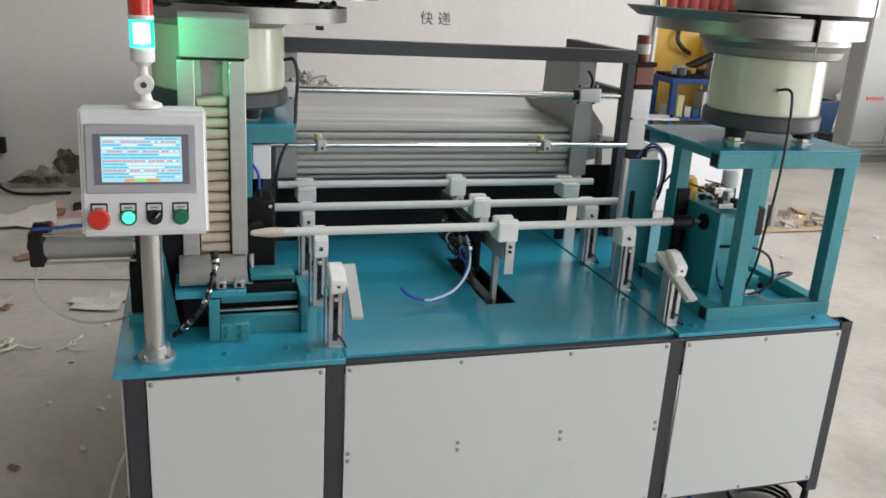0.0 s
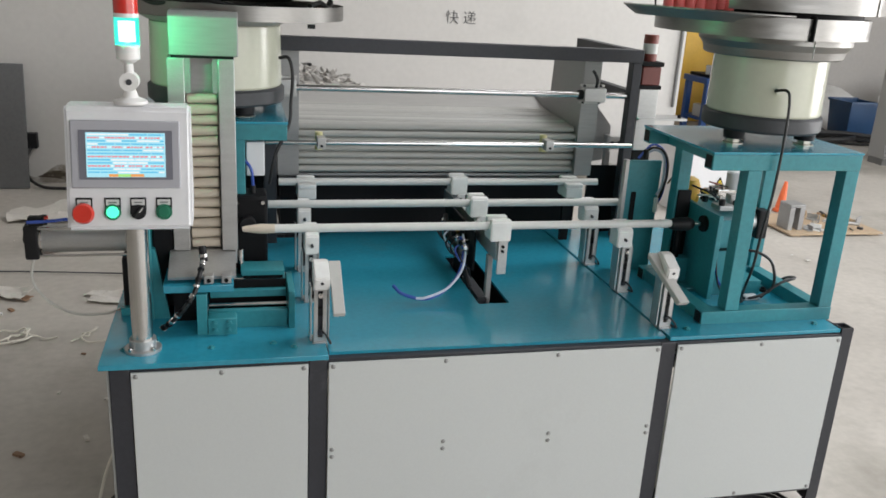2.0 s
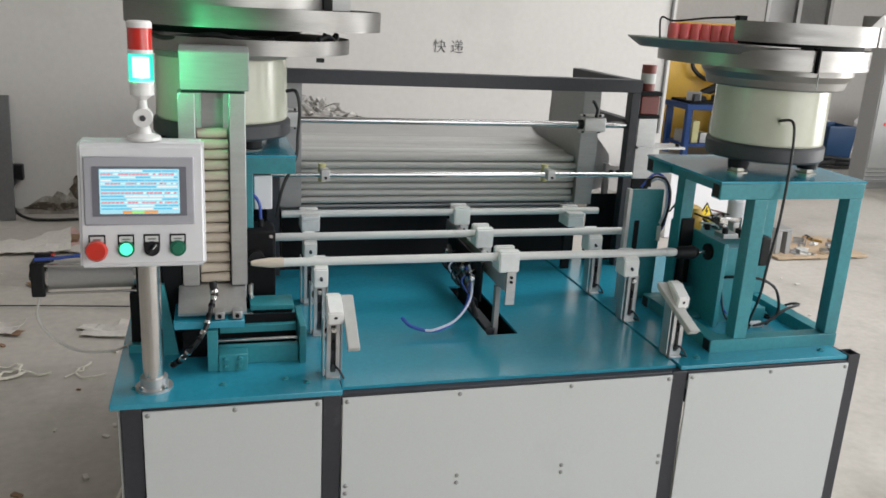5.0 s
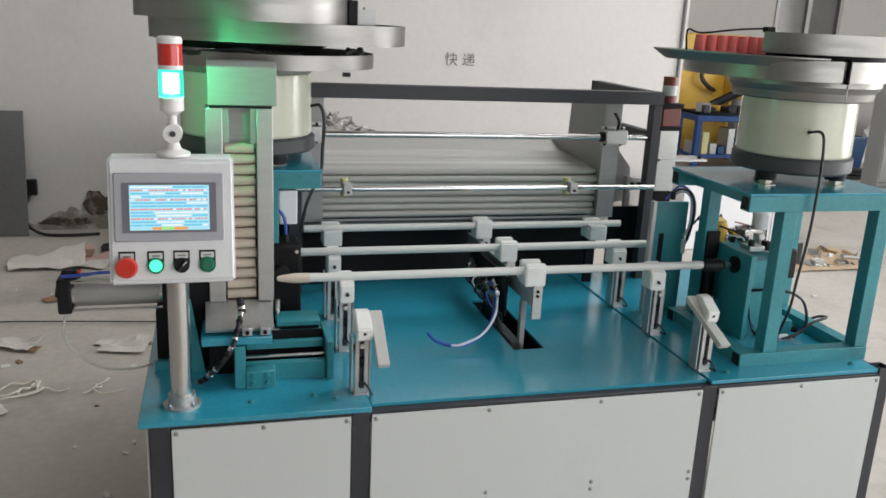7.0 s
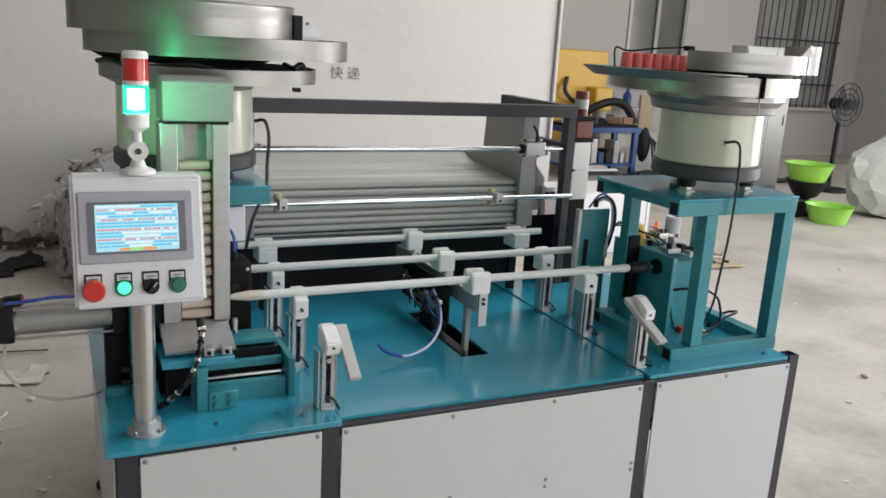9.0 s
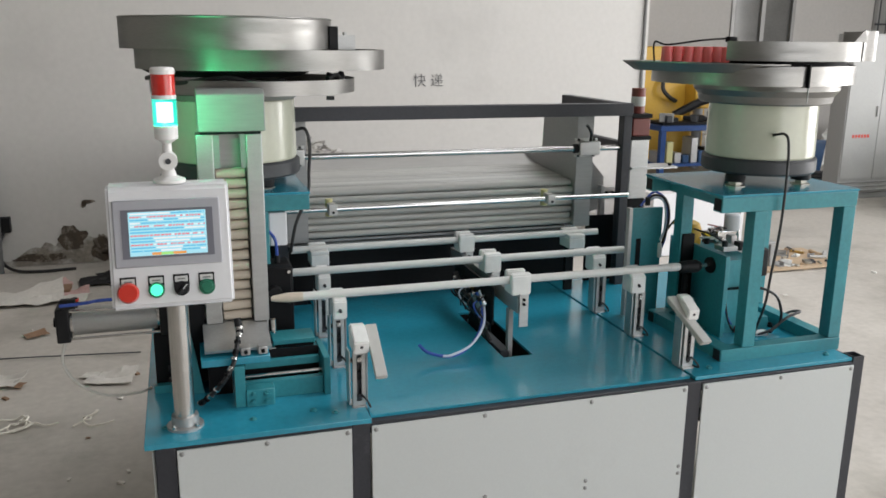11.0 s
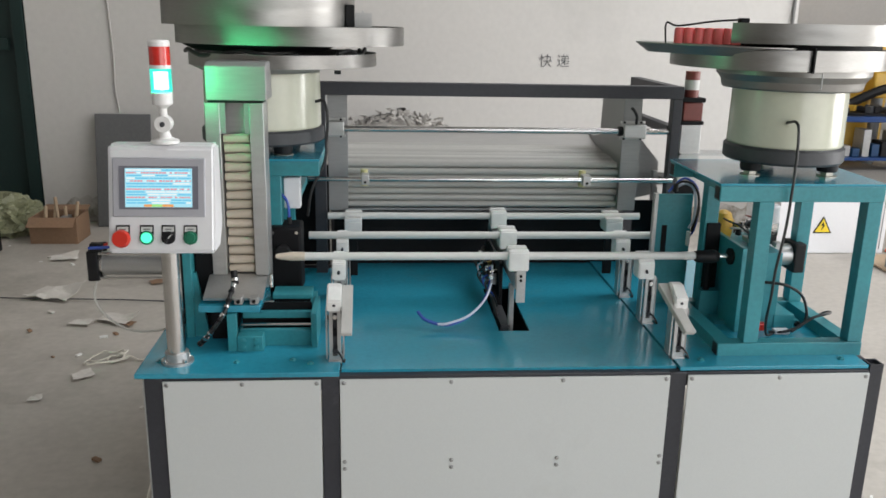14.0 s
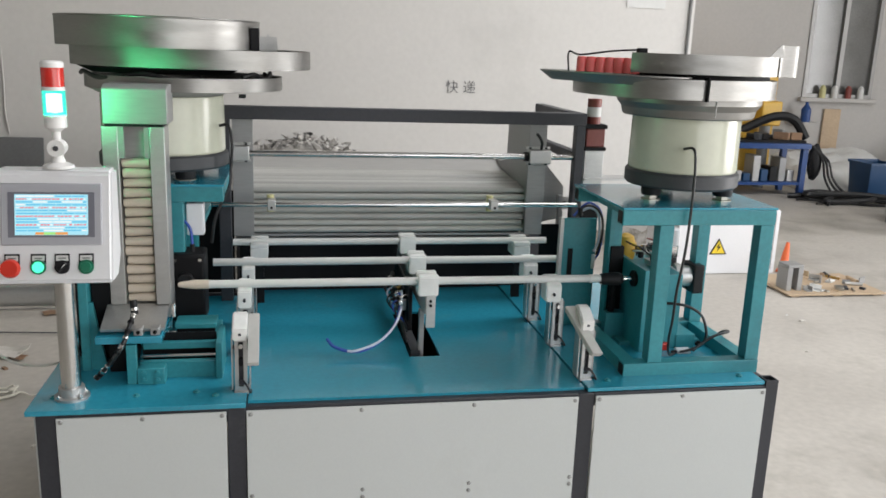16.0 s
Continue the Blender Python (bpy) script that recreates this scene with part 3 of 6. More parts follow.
for k, x in enumerate((-0.181, -0.126, -0.076, -0.025)):
    part("label_plate", fbox(x - 0.016, x + 0.016, 0.036, 0.064, 0.0, 0.0025, 0.001), BLACK, ctrl, "black label holder")
    part("label_card", fbox(x - 0.013, x + 0.013, 0.048, 0.060, 0.0025, 0.003), LABEL, ctrl, "pale card with an unreadable bar of print")
    part("label_print", fbox(x - 0.008, x + 0.008, 0.0525, 0.0555, 0.003, 0.0033), GREY_BOARD, ctrl)
    if k == 0:
        b = part("emergency_stop", disc(x, 0.032, 0.0, 0.016, 0.012), RED, ctrl, "red mushroom stop button")
        part("mushroom_head", disc(x, 0.032, 0.016, 0.028, 0.0215, 0.018, 32), RED, b)
    elif k == 1:
        b = part("lit_button", disc(x, 0.034, 0.0, 0.006, 0.0165), GREEN_BTN, ctrl, "green collar")
        part("lens", disc(x, 0.034, 0.006, 0.012, 0.0125, 0.0115), LAMP_BTN, b, "lit green button lens")
    elif k == 2:
        b = part("selector_switch", disc(x, 0.034, 0.0, 0.008, 0.0155), BLACK, ctrl, "black rotary selector")
        bm = bmesh.new()
        box(bm, -0.0035, 0.0035, -0.02, -0.008, -0.013, 0.013, 0.0015, Matrix.Translation(face(x, 0.034)) @ Euler((-LEAN_A, radians(40), 0)).to_matrix().to_4x4())
        part("knob", bm, BLACK, b)
        bm = bmesh.new()
        box(bm, -0.0008, 0.0008, -0.0208, -0.02, 0.0, 0.012, 0, Matrix.Translation(face(x, 0.034)) @ Euler((-LEAN_A, radians(40), 0)).to_matrix().to_4x4())
        part("pointer", bm, LABEL, b)
    else:
        b = part("push_button", disc(x, 0.034, 0.0, 0.006, 0.0165), GREEN_BTN, ctrl, "dark green push button")
        part("cap", disc(x, 0.034, 0.006, 0.011, 0.0125, 0.011), GREEN_BTN, b)

# ---- signal tower ----
bx, by = -0.087, 1.822
tower = thing("signal_tower", (bx, by, 1.17), "white signal tower with red and lit green lenses", "warning light")


def ring(prof, seg=36, c=(bx, by)):
    bm = bmesh.new()
    lathe(bm, c[0], c[1], prof, seg)
    return bm


part("foot", ring(((0.0, 1.171), (0.034, 1.171), (0.033, 1.177), (0.016, 1.184), (0.011, 1.20), (0.0, 1.20))), BEACON_WHITE, tower)
part("hinge", R((bx, by - 0.016, 1.216), (bx, by + 0.016, 1.216), 0.019, 28), BEACON_WHITE, tower)
part("hinge_screw", R((bx, by - 0.019, 1.216), (bx, by - 0.016, 1.216), 0.006, 12), GREY_RING, tower)
part("neck", ring(((0.0, 1.225), (0.010, 1.225), (0.009, 1.252), (0.022, 1.262), (0.0, 1.262))), BEACON_WHITE, tower)
part("collar", ring(((0.0, 1.262), (0.0235, 1.262), (0.0235, 1.290), (0.0, 1.290))), BEACON_WHITE, tower)
core = part("lamp_core", ring(((0.0, 1.296), (0.0165, 1.296), (0.0165, 1.336), (0.0, 1.336))), LAMP, tower, "glowing green lamp")
bm = bmesh.new()
lathe(bm, bx, by, ((0.0245, 1.290), (0.0245, 1.344), (0.0235, 1.344), (0.0235, 1.290), (0.0245, 1.290)), 36)
lens = part("green_lens", bm, LENS, tower, "turquoise-green lit lens")
lens.visible_shadow = False
core.visible_shadow = False
part("divider", ring(((0.0, 1.344), (0.0245, 1.344), (0.0245, 1.352), (0.0, 1.352))), BEACON_WHITE, tower)
part("red_lens", ring([(0.0, 1.352)] + [(0.0242 - 0.0006 * (k % 2), 1.352 + 0.0042 * k) for k in range(11)] + [(0.0, 1.394)]), BEACON_RED, tower, "unlit red lens")
part("cap", ring(((0.0, 1.394), (0.0245, 1.394), (0.0245, 1.404), (0.021, 1.408), (0.0, 1.409))), BEACON_WHITE, tower)
lamp = bpy.data.lights.new("signal_lamp", "POINT")
lamp.energy, lamp.color, lamp.shadow_soft_size = 2.6, (0.06, 1.0, 0.36), 0.013
new("signal_lamp", lamp).location = (bx, by, 1.304)

# ---- plug magazine and its pusher ----
MY = 1.99
mag = thing("plug_magazine", (0.05, 2.05, ZT), "upright aluminium magazine stacked with cream wooden plugs", "magazine")
part("side_rail", B((-0.026, 0.012, MY, MY + 0.075, 0.790, 1.250), bevel=0.002), ALU, mag)
part("side_rail", B((0.087, 0.124, MY - 0.004, MY + 0.075, 0.790, 1.250), bevel=0.002), ALU, mag)
part("back_plate", B((0.012, 0.087, MY + 0.060, MY + 0.068, 0.790, 1.250)), SHEET, mag)
part("window_plate", B((0.0125, 0.0865, MY + 0.046, MY + 0.049, 1.150, 1.2495)), SHEET_BRIGHT, mag, "bright sheet behind the upper slot")
for x0, x1 in ((0.012, 0.026), (0.074, 0.087)):
    part("slot_cover", B((x0, x1, MY + 0.002, MY + 0.006, 1.170, 1.250)), SHEET, mag)
hood = bmesh.new()
plate_yz(hood, [(MY - 0.006, 1.256), (MY - 0.006, 1.342), (MY + 0.02, 1.352), (MY + 0.105, 1.352), (MY + 0.105, 1.256)], -0.020, 0.133)
bmesh.ops.bevel(hood, geom=hood.edges[:], offset=0.002, segments=1, affect="EDGES")
part("hood", hood, SHEET, mag, "folded sheet-metal hood lit green by the lamp")
# Black sheet fills the gap under the hood in place of its shade.
part("hood_gap_shade", B((-0.016, 0.122, MY - 0.005, MY + 0.07, 1.2505, 1.2555)), BLACK_STEEL_SHADE, mag)
lp = bmesh.new()
plate_yz(lp, [(1.995, 0.790), (1.995, 0.783), (1.893, 0.750), (1.891, 0.757)], -0.036, 0.118)
part("ledge", lp, ALU, mag, "sloping aluminium ledge below the stack")
part("foot_block", B((-0.034, 0.122, 1.996, 2.08, 0.752, 0.789), bevel=0.002), ALU, mag)
part("shelf_plate", B((-0.046, 0.112, 1.872, 2.10, 0.724, 0.742), bevel=0.002), TEAL_TOP, mag, "teal shelf plate")
# Black block added for the dark void below the shelf.
part("riser", B((-0.030, 0.026, 1.955, 2.08, ZT + 0.004, 0.7235)), BLACK_STEEL_SHADE, mag, "black block standing in for the dark void under the shelf")
for x in (0.045, 0.085):
    part("clamp_bar", B((x, x + 0.022, 1.878, 1.910, 0.743, 0.762), bevel=0.002), ALU, mag)
    b = bmesh.new()
    hexbolt(b, (x + 0.011, 1.878, 0.752), (0, -1, 0), 0.005, 0.005)
    part("bolt", b, BLACK_STEEL_SHADE, mag)
part("latch", R((0.131, 1.96, 0.765), (0.131, 1.96, 0.80), 0.006, 10), CHROME, mag)

bm = bmesh.new()
rod(bm, (-0.034, 0, 0), (0.034, 0, 0), 0.0122, 18, profile=((0, 0.0095), (0.03, 0.0108), (0.5, 0.0118), (0.97, 0.0124), (1, 0.0112)))
PLUG_MESH = mesh_of("plug", bm, PLUG)
rnd = random.Random(11)
for k in range(15):
    ob = new("plug", PLUG_MESH)
    flip = 180 if k % 2 else 0
    ob.matrix_world = pose(0.0495 + rnd.uniform(-0.0015, 0.0015), MY + 0.022 + rnd.uniform(-0.003, 0.003), 0.8035 + 0.0252 * k, rnd.uniform(0, 90), rnd.uniform(-1.3, 1.3) + (0.9 if k % 2 else -0.9), flip)
    tagged(ob, "cream turned wooden plug lying in the magazine", "plug", "plugs in the magazine")

# slide bracket in front of the magazine
br = thing("slide_bracket", (0.14, 1.98, ZT), "teal slide bracket with dark slots and steel guide rods", "bracket")
part("front_plate", B((0.027, 0.051, 1.866, 1.884, ZT + 0.004, 0.7215), bevel=0.0015), TEAL, br, "narrow teal upright plate")
ft = part("foot_block", B((0.0515, 0.118, 1.862, 1.900, ZT + 0.004, 0.662), bevel=0.003), TEAL, br)
part("lower_rail", B((0.052, 0.240, 1.901, 1.920, ZT + 0.004, 0.664), bevel=0.002), TEAL, br)
part("upper_rail", B((0.056, 0.238, 1.938, 1.955, 0.684, 0.702), bevel=0.0015), TEAL, br)
# Black backing stands in for the shade in the void between the rails.
part("rail_slot_shade", B((0.052, 0.238, 1.956, 1.962, ZT + 0.004, 0.722), (0.052, 0.238, 1.9205, 1.9555, ZT + 0.004, 0.632)), BLACK_STEEL_SHADE, br, "black sheet standing in for the dark void between the slide rails")
part("slide_cover", B((0.060, 0.240, 1.963, 2.03, ZT + 0.004, 0.712), bevel=0.002), TEAL, br)
part("slide_cover", B((0.130, 0.236, 1.985, 2.06, 0.722, 0.735), bevel=0.002), TEAL, br)
part("spacer", B((0.135, 0.232, 1.99, 2.05, 0.7125, 0.7218)), BLACK_STEEL_SHADE, br)
part("end_block", B((0.2405, 0.256, 1.885, 2.03, ZT + 0.004, 0.715), bevel=0.002), TEAL, br)
part("side_cheek", B((0.052, 0.0595, 1.9625, 2.03, ZT + 0.004, 0.7215)), TEAL, br)
part("guide_rod", R((0.052, 1.930, 0.669), (0.240, 1.930, 0.669), 0.005, 18), CHROME, br)
part("guide_rod", R((0.060, 1.975, 0.7175), (0.135, 1.975, 0.7175), 0.004, 18), CHROME, br)
for x in (0.068, 0.100):
    for z in (0.632, 0.650):
        b = bmesh.new()
        hexbolt(b, (x, 1.862, z), (0, -1, 0), 0.0065, 0.006)
        part("bolt", b, TEAL, ft)
yoke = thing("spindle_housing", (0.16, 2.15, ZT), "black spindle housing on a teal slide foot", "machine head")
part("housing", B((0.112, 0.200, 2.10, 2.20, 0.700, 0.895), bevel=0.008), BLACK_STEEL_SHADE, yoke, "black spindle housing")
part("slide_foot", B((0.118, 0.236, 2.09, 2.21, ZT + 0.004, 0.672), bevel=0.003), TEAL, yoke, "teal slide foot")
part("riser", B((0.125, 0.190, 2.105, 2.19, 0.6725, 0.6995), bevel=0.002), BLACK_STEEL_SHADE, yoke)
part("back_rib", B((0.128, 0.150, 2.2005, 2.23, ZT + 0.004, 0.86), bevel=0.002), TEAL, yoke)
part("spindle", R((0.150, 2.10, 0.826), (0.150, 2.072, 0.826), 0.020, 24), BLACK, yoke, "black rubber spindle nose")
for x in (0.122, 0.188):
    part("bolt", R((x, 2.10, 0.880), (x, 2.094, 0.880), 0.005, 8), CHROME, yoke)
part("air_fitting", R((0.165, 2.14, 0.895), (0.165, 2.14, 0.915), 0.007, 12), BLACK, yoke)
part("air_line", W([(0.165, 2.14, 0.915), (0.160, 2.14, 0.96), (0.135, 2.15, 0.985), (0.118, 2.17, 0.97), (0.112, 2.20, 0.92)], 0.004), AIR_BLUE, yoke, "blue air line looped over the housing")

push = thing("pusher_plate", (-0.07, 2.06, ZT), "teal upright pusher plate with gusset", "bracket")
part("plate", B((-0.100, -0.078, 1.965, 2.18, ZT + 0.004, 0.865), bevel=0.002), TEAL, push)
g = bmesh.new()
plate_xz(g, [(-0.078, ZT + 0.004), (-0.040, ZT + 0.004), (-0.070, 0.80), (-0.078, 0.80)], 1.975, 1.990)
part("gusset", g, TEAL, push)
# Guide block made larger and black to cover the dark void beside it.
part("guard", B((-0.076, -0.028, 2.0, 2.14, 0.64, 0.90), bevel=0.004), BLACK_STEEL_SHADE, push, "black guide block enlarged to stand in for the dark void")
part("push_rod", R((-0.08, 2.06, 0.805), (0.0, 2.06, 0.805), 0.010, 16), CHROME, push)
for z in (0.66, 0.69):
    part("hose_fitting", R((-0.122, 1.985, z), (-0.100, 1.985, z), 0.007, 10), BLACK, push)

part("cylinder_mount", B((-0.152, -0.1005, 2.022, 2.098, ZT + 0.004, 0.7625), bevel=0.003), BLACK_STEEL_SHADE, push, "black mount under the cylinder cap")
part("mount_foot", B((-0.158, -0.1005, 2.000, 2.0215, ZT + 0.004, 0.640), bevel=0.002), TEAL, push)

cyl = thing("pneumatic_cylinder", (-0.22, 2.06, 0.805), "silver pneumatic cylinder with black end caps", "cylinder")
part("barrel", R((-0.335, 2.06, 0.805), (-0.135, 2.06, 0.805), 0.034, 36), ALU, cyl)
part("end_cap", B((-0.366, -0.335, 2.018, 2.102, 0.763, 0.847), bevel=0.005), BLACK, cyl)
part("end_cap", B((-0.135, -0.101, 2.018, 2.102, 0.763, 0.847), bevel=0.005), BLACK, cyl)
for y in (2.026, 2.094):
    for z in (0.771, 0.839):
        part("tie_rod", R((-0.335, y, z), (-0.135, y, z), 0.0035, 8), CHROME, cyl)
part("fitting", R((-0.322, 2.04, 0.845), (-0.322, 2.04, 0.868), 0.007, 12), BLACK, cyl)
part("fitting_ring", R((-0.322, 2.04, 0.86), (-0.322, 2.04, 0.866), 0.010, 12), RED, cyl)
solo("air_hose", W([(-0.35, 2.0, 0.862), (-0.30, 1.995, 0.866), (-0.26, 1.99, 0.872), (-0.215, 1.99, 0.872), (-0.16, 1.995, 0.872), (-0.09, 2.02, 0.868)], 0.004), AIR_BLUE, (-0.3, 2.0, 0.86), "dark blue air hose lying on the cylinder", "air hose")
part("elbow", B((-0.352, -0.318, 2.010, 2.030, 0.848, 0.872), bevel=0.004), BLACK, cyl, "black push-in elbow")
part("port_screw", R((-0.366, 2.06, 0.805), (-0.374, 2.06, 0.805), 0.012, 16), BLACK_STEEL_SHADE, cyl)
for x in (-0.335, -0.1405):
    part("cap_ring", R((x, 2.06, 0.805), (x + 0.006, 2.06, 0.805), 0.0365, 36), CHROME, cyl)
solo("drain_hose", W([(-0.352, 2.05, 0.765), (-0.362, 2.05, 0.70), (-0.33, 2.06, 0.64), (-0.27, 2.05, 0.610), (-0.20, 2.04, 0.612), (-0.165, 2.04, 0.622)], 0.0036), HOSE_CLEAR, (-0.35, 2.05, 0.765), "clear plastic hose hanging below the cylinder", "air hose")

# drag chain of cables from the ledge to the plate
chain = thing("drag_cable", (0.0, 1.9, ZT), "black drag cable with silver fittings", "cable")
pts = [(0.046, 1.905, 0.80), (0.036, 1.878, 0.768), (0.026, 1.858, 0.735), (0.004, 1.848, 0.700), (-0.022, 1.862, 0.665), (-0.042, 1.885, 0.638), (-0.056, 1.905, 0.623)]
part("cable", W(pts, 0.0055), CABLE, chain)
for i in range(6):
    a, b = Vector(pts[i]), Vector(pts[i + 1])
    d = (b - a).normalized()
    for f in (0.2, 0.65):
        part("ferrule", R(a.lerp(b, f), a.lerp(b, f) + d * (0.011 if f < 0.5 else 0.006), 0.0070 if f < 0.5 else 0.0078, 18), CHROME if (i + (f < 0.5)) % 2 else BLACK_STEEL_SHADE, chain)
part("plug_head", R((0.046, 1.905, 0.79), (0.042, 1.915, 0.825), 0.009, 12), BLACK, chain)
part("plug_ring", R((0.0455, 1.907, 0.80), (0.0445, 1.909, 0.807), 0.011, 12), CHROME, chain)

# ---- bowl feeders ----
SZ = 1.083  # top of both feeder stands


def polar_tier(bm, cx, cy, rf, a0, a1, z0, z1, t=0.003, n=72, floor=None, closed=True, slope=0.0):
    """A rolled sheet wall of radius rf(angle), with a lip and a floor."""
    outer, rings = [], []
    for k in range(n + (0 if closed else 1)):
        a = radians(a0 + (a1 - a0) * k / n)
        r = rf(math.degrees(a))
        c, s = math.cos(a), math.sin(a)
        dz = slope * k / n
        rings.append([(cx + rr * c, cy + rr * s, z + dz) for rr, z in ((r, z0), (r, z1), (r - t, z1), (r - t, z0 + 0.003), (floor if floor else r - t * 2, z0 + 0.003), (floor if floor else r - t * 2, z0))])
    ring_mesh(bm, rings, close_ends=not closed, loop=closed)


def arc_sheet(cx, cy, rf, a0, a1, z0, z1, t=0.003, n=16):
    bm = bmesh.new()
    rings = []
    for k in range(n + 1):
        d = a0 + (a1 - a0) * k / n
        c, s, r = math.cos(radians(d)), math.sin(radians(d)), rf(d)
        rings.append([(cx + q * c, cy + q * s, z) for q, z in ((r, z0), (r, z1), (r - t, z1), (r - t, z0))])
    ring_mesh(bm, rings, close_ends=True, loop=False)
    return bm


def ease(a, a0, a1, r0, r1):
    s = min(1, max(0, (a - a0) / (a1 - a0)))
    s = s * s * (3 - 2 * s)
    return r0 + (r1 - r0) * s


def feeder_drum(th, cx, cy, z, hole, s=1.0):
    """Drum, base ring and rubber feet, shared by both feeders."""
    bm = bmesh.new()
    lathe(bm, cx, cy, ((0.0, z + 0.068), (0.167 * s, z + 0.068), (0.170 * s, z + 0.075), (0.168 * s, z + 0.226), (0.164 * s, z + 0.229), (0.0, z + 0.229)), 72)
    part("drum", bm, CREAM, th, "glossy pale cream drum")
    bm = bmesh.new()
    lathe(bm, cx, cy, ((0.0, z + 0.027), (0.172 * s, z + 0.027), (0.178 * s, z + 0.033), (0.178 * s, z + 0.064), (0.172 * s, z + 0.070), (0.0, z + 0.070)), 72)
    part("base_ring", bm, GREY_RING, th, "dark grey cast base ring")
    for k in range(3):
        a = radians(-155 + 120 * k if hole else -60 + 120 * k)
        x, y = cx + 0.135 * s * math.cos(a), cy + 0.135 * s * math.sin(a)
        bm = bmesh.new()
        lathe(bm, x, y, ((0.0, z + 0.004), (0.026, z + 0.004), (0.028, z + 0.016), (0.027, z + 0.030), (0.0, z + 0.030)), 24)
        ft = part("rubber_foot", bm, BLACK, th)
        bm = bmesh.new()
        lathe(bm, x, y, ((0.0, SZ), (0.029, SZ), (0.029, SZ + 0.002), (0.018, SZ + 0.003), (0.018, z + 0.0045), (0.0, z + 0.0045)), 6)
        part("nut", bm, NUT, ft)



# west feeder
LX, LY = 0.078, 2.33
lf = thing("bowl_feeder", (LX, LY, SZ), "stainless bowl feeder on a cream drum beside the green lamp", "bowl feeder", "bowl feeders")
feeder_drum(lf, LX, LY, SZ, False)
bm = bmesh.new()
polar_tier(bm, LX, LY, lambda a: ease(a, -150, 5, 0.205, 0.335) if a < 30 else ease(a, 40, 150, 0.335, 0.205), -180, 180, 1.330, 1.366, floor=0.03)
part("lower_tier", bm, STAINLESS, lf)
bm = bmesh.new()
polar_tier(bm, LX, LY, lambda a: ease(a, -95, -5, 0.238, 0.415) if a < 30 else ease(a, 35, 120, 0.415, 0.238), -180, 180, 1.390, 1.440, floor=0.03)
part("middle_tier", bm, STAINLESS, lf)
bm = bmesh.new()
polar_tier(bm, LX, LY, lambda a: 0.272, -180, 180, 1.440, 1.516, floor=0.03)
bw = part("bowl", bm, STAINLESS, lf)
bm = bmesh.new()
sweep(bm, [(LX + 0.2705 * math.cos(k * math.tau / 24), LY + 0.2705 * math.sin(k * math.tau / 24), 1.516) for k in range(25)], 0.003, 8, 4)
part("rolled_rim", bm, STAINLESS, bw)
bm = bmesh.new()
lathe(bm, LX, LY, ((0.0, 1.311), (0.165, 1.311), (0.20, 1.328), (0.0, 1.328)), 48)
part("mount_ring", bm, SHEET, lf)
bm = bmesh.new()
lathe(bm, LX, LY, ((0.0, 1.372), (0.19, 1.372), (0.22, 1.386), (0.0, 1.386)), 48)
part("spacer", bm, BLACK_STEEL_SHADE, lf)
for a0, a1, r, z in ((-170, -55, 0.212, 1.366), (-40, 20, 0.30, 1.37)):
    bm = bmesh.new()
    pts = [(LX + r * math.cos(radians(a0 + (a1 - a0) * k / 6)), LY + r * math.sin(radians(a0 + (a1 - a0) * k / 6)), z + 0.008 * math.sin(k * 2.1)) for k in range(7)]
    sweep(bm, pts, 0.006)
    part("cable_loop", bm, CABLE, lf, "black cable tucked between the tiers")
part("exit_block", B((0.328, 0.352, 2.215, 2.245, 1.440, 1.500), bevel=0.002), BLACK, lf, "black exit block")
part("exit_guide", B((0.345, 0.40, 2.23, 2.234, 1.44, 1.478), (0.372, 0.378, 2.234, 2.26, 1.44, 1.485)), ALU, lf)
part("sensor", B((0.30, 0.318, 2.10, 2.115, 1.318, 1.328)), BLACK, lf)
solo("feeder_cable", W([(0.238, 2.25, 1.231), (0.262, 2.24, 1.232), (0.272, 2.235, 1.19), (0.268, 2.235, 1.12), (0.262, 2.225, 1.06), (0.225, 2.21, 0.98), (0.21, 2.22, 0.90)], 0.0045), CABLE, (0.238, 2.25, 1.231), "black cable hanging from the feeder drum", "cable")

# east feeder
EX, EY = 1.492, 1.955
rf_ = thing("bowl_feeder", (EX, EY, SZ), "stainless vibratory bowl feeder on a cream drum holding red caps", "bowl feeder", "bowl feeders")
feeder_drum(rf_, EX, EY, SZ + 0.009, True, 0.87)
bm = bmesh.new()
lathe(bm, EX, EY, ((0.0, 1.308), (0.172, 1.308), (0.176, 1.312), (0.180, 1.330), (0.193, 1.346), (0.193, 1.361), (0.188, 1.361), (0.0, 1.353)), 72)
part("mount_ring", bm, STAINLESS, rf_)


def r2(a):
    a = (a + 360) % 360  # 180 west, 270 south, 0 east
    return ease(a, 215, 290, 0.318, 0.224) if a > 180 else ease(a, 60, 170, 0.224, 0.318)


bm = bmesh.new()
polar_tier(bm, EX, EY, r2, -180, 180, 1.363, 1.412, floor=0.03)
part("lower_tier", bm, STAINLESS, rf_)
part("lower_apron", arc_sheet(EX, EY, lambda a: r2(a) + 0.0042, -141, -110, 1.364, 1.409), STAINLESS, rf_, "flat rolled stainless apron")
bm = bmesh.new()
polar_tier(bm, EX, EY, lambda a: ease(a, -152, -100, 0.268, 0.235), -150, -52, 1.424, 1.4725, floor=0.03, closed=False)
part("bowl", bm, STAINLESS, rf_)
fin = bmesh.new()
a0 = radians(-52)
xe, ye = EX + 0.236 * math.cos(a0), EY + 0.236 * math.sin(a0)
plate_xz(fin, [(xe - 0.028, 1.4725), (xe + 0.012, 1.4725), (xe + 0.004, 1.506)], ye, ye + 0.003)
part("end_fin", fin, STAINLESS, rf_, "pointed sheet fin where the wall ends")
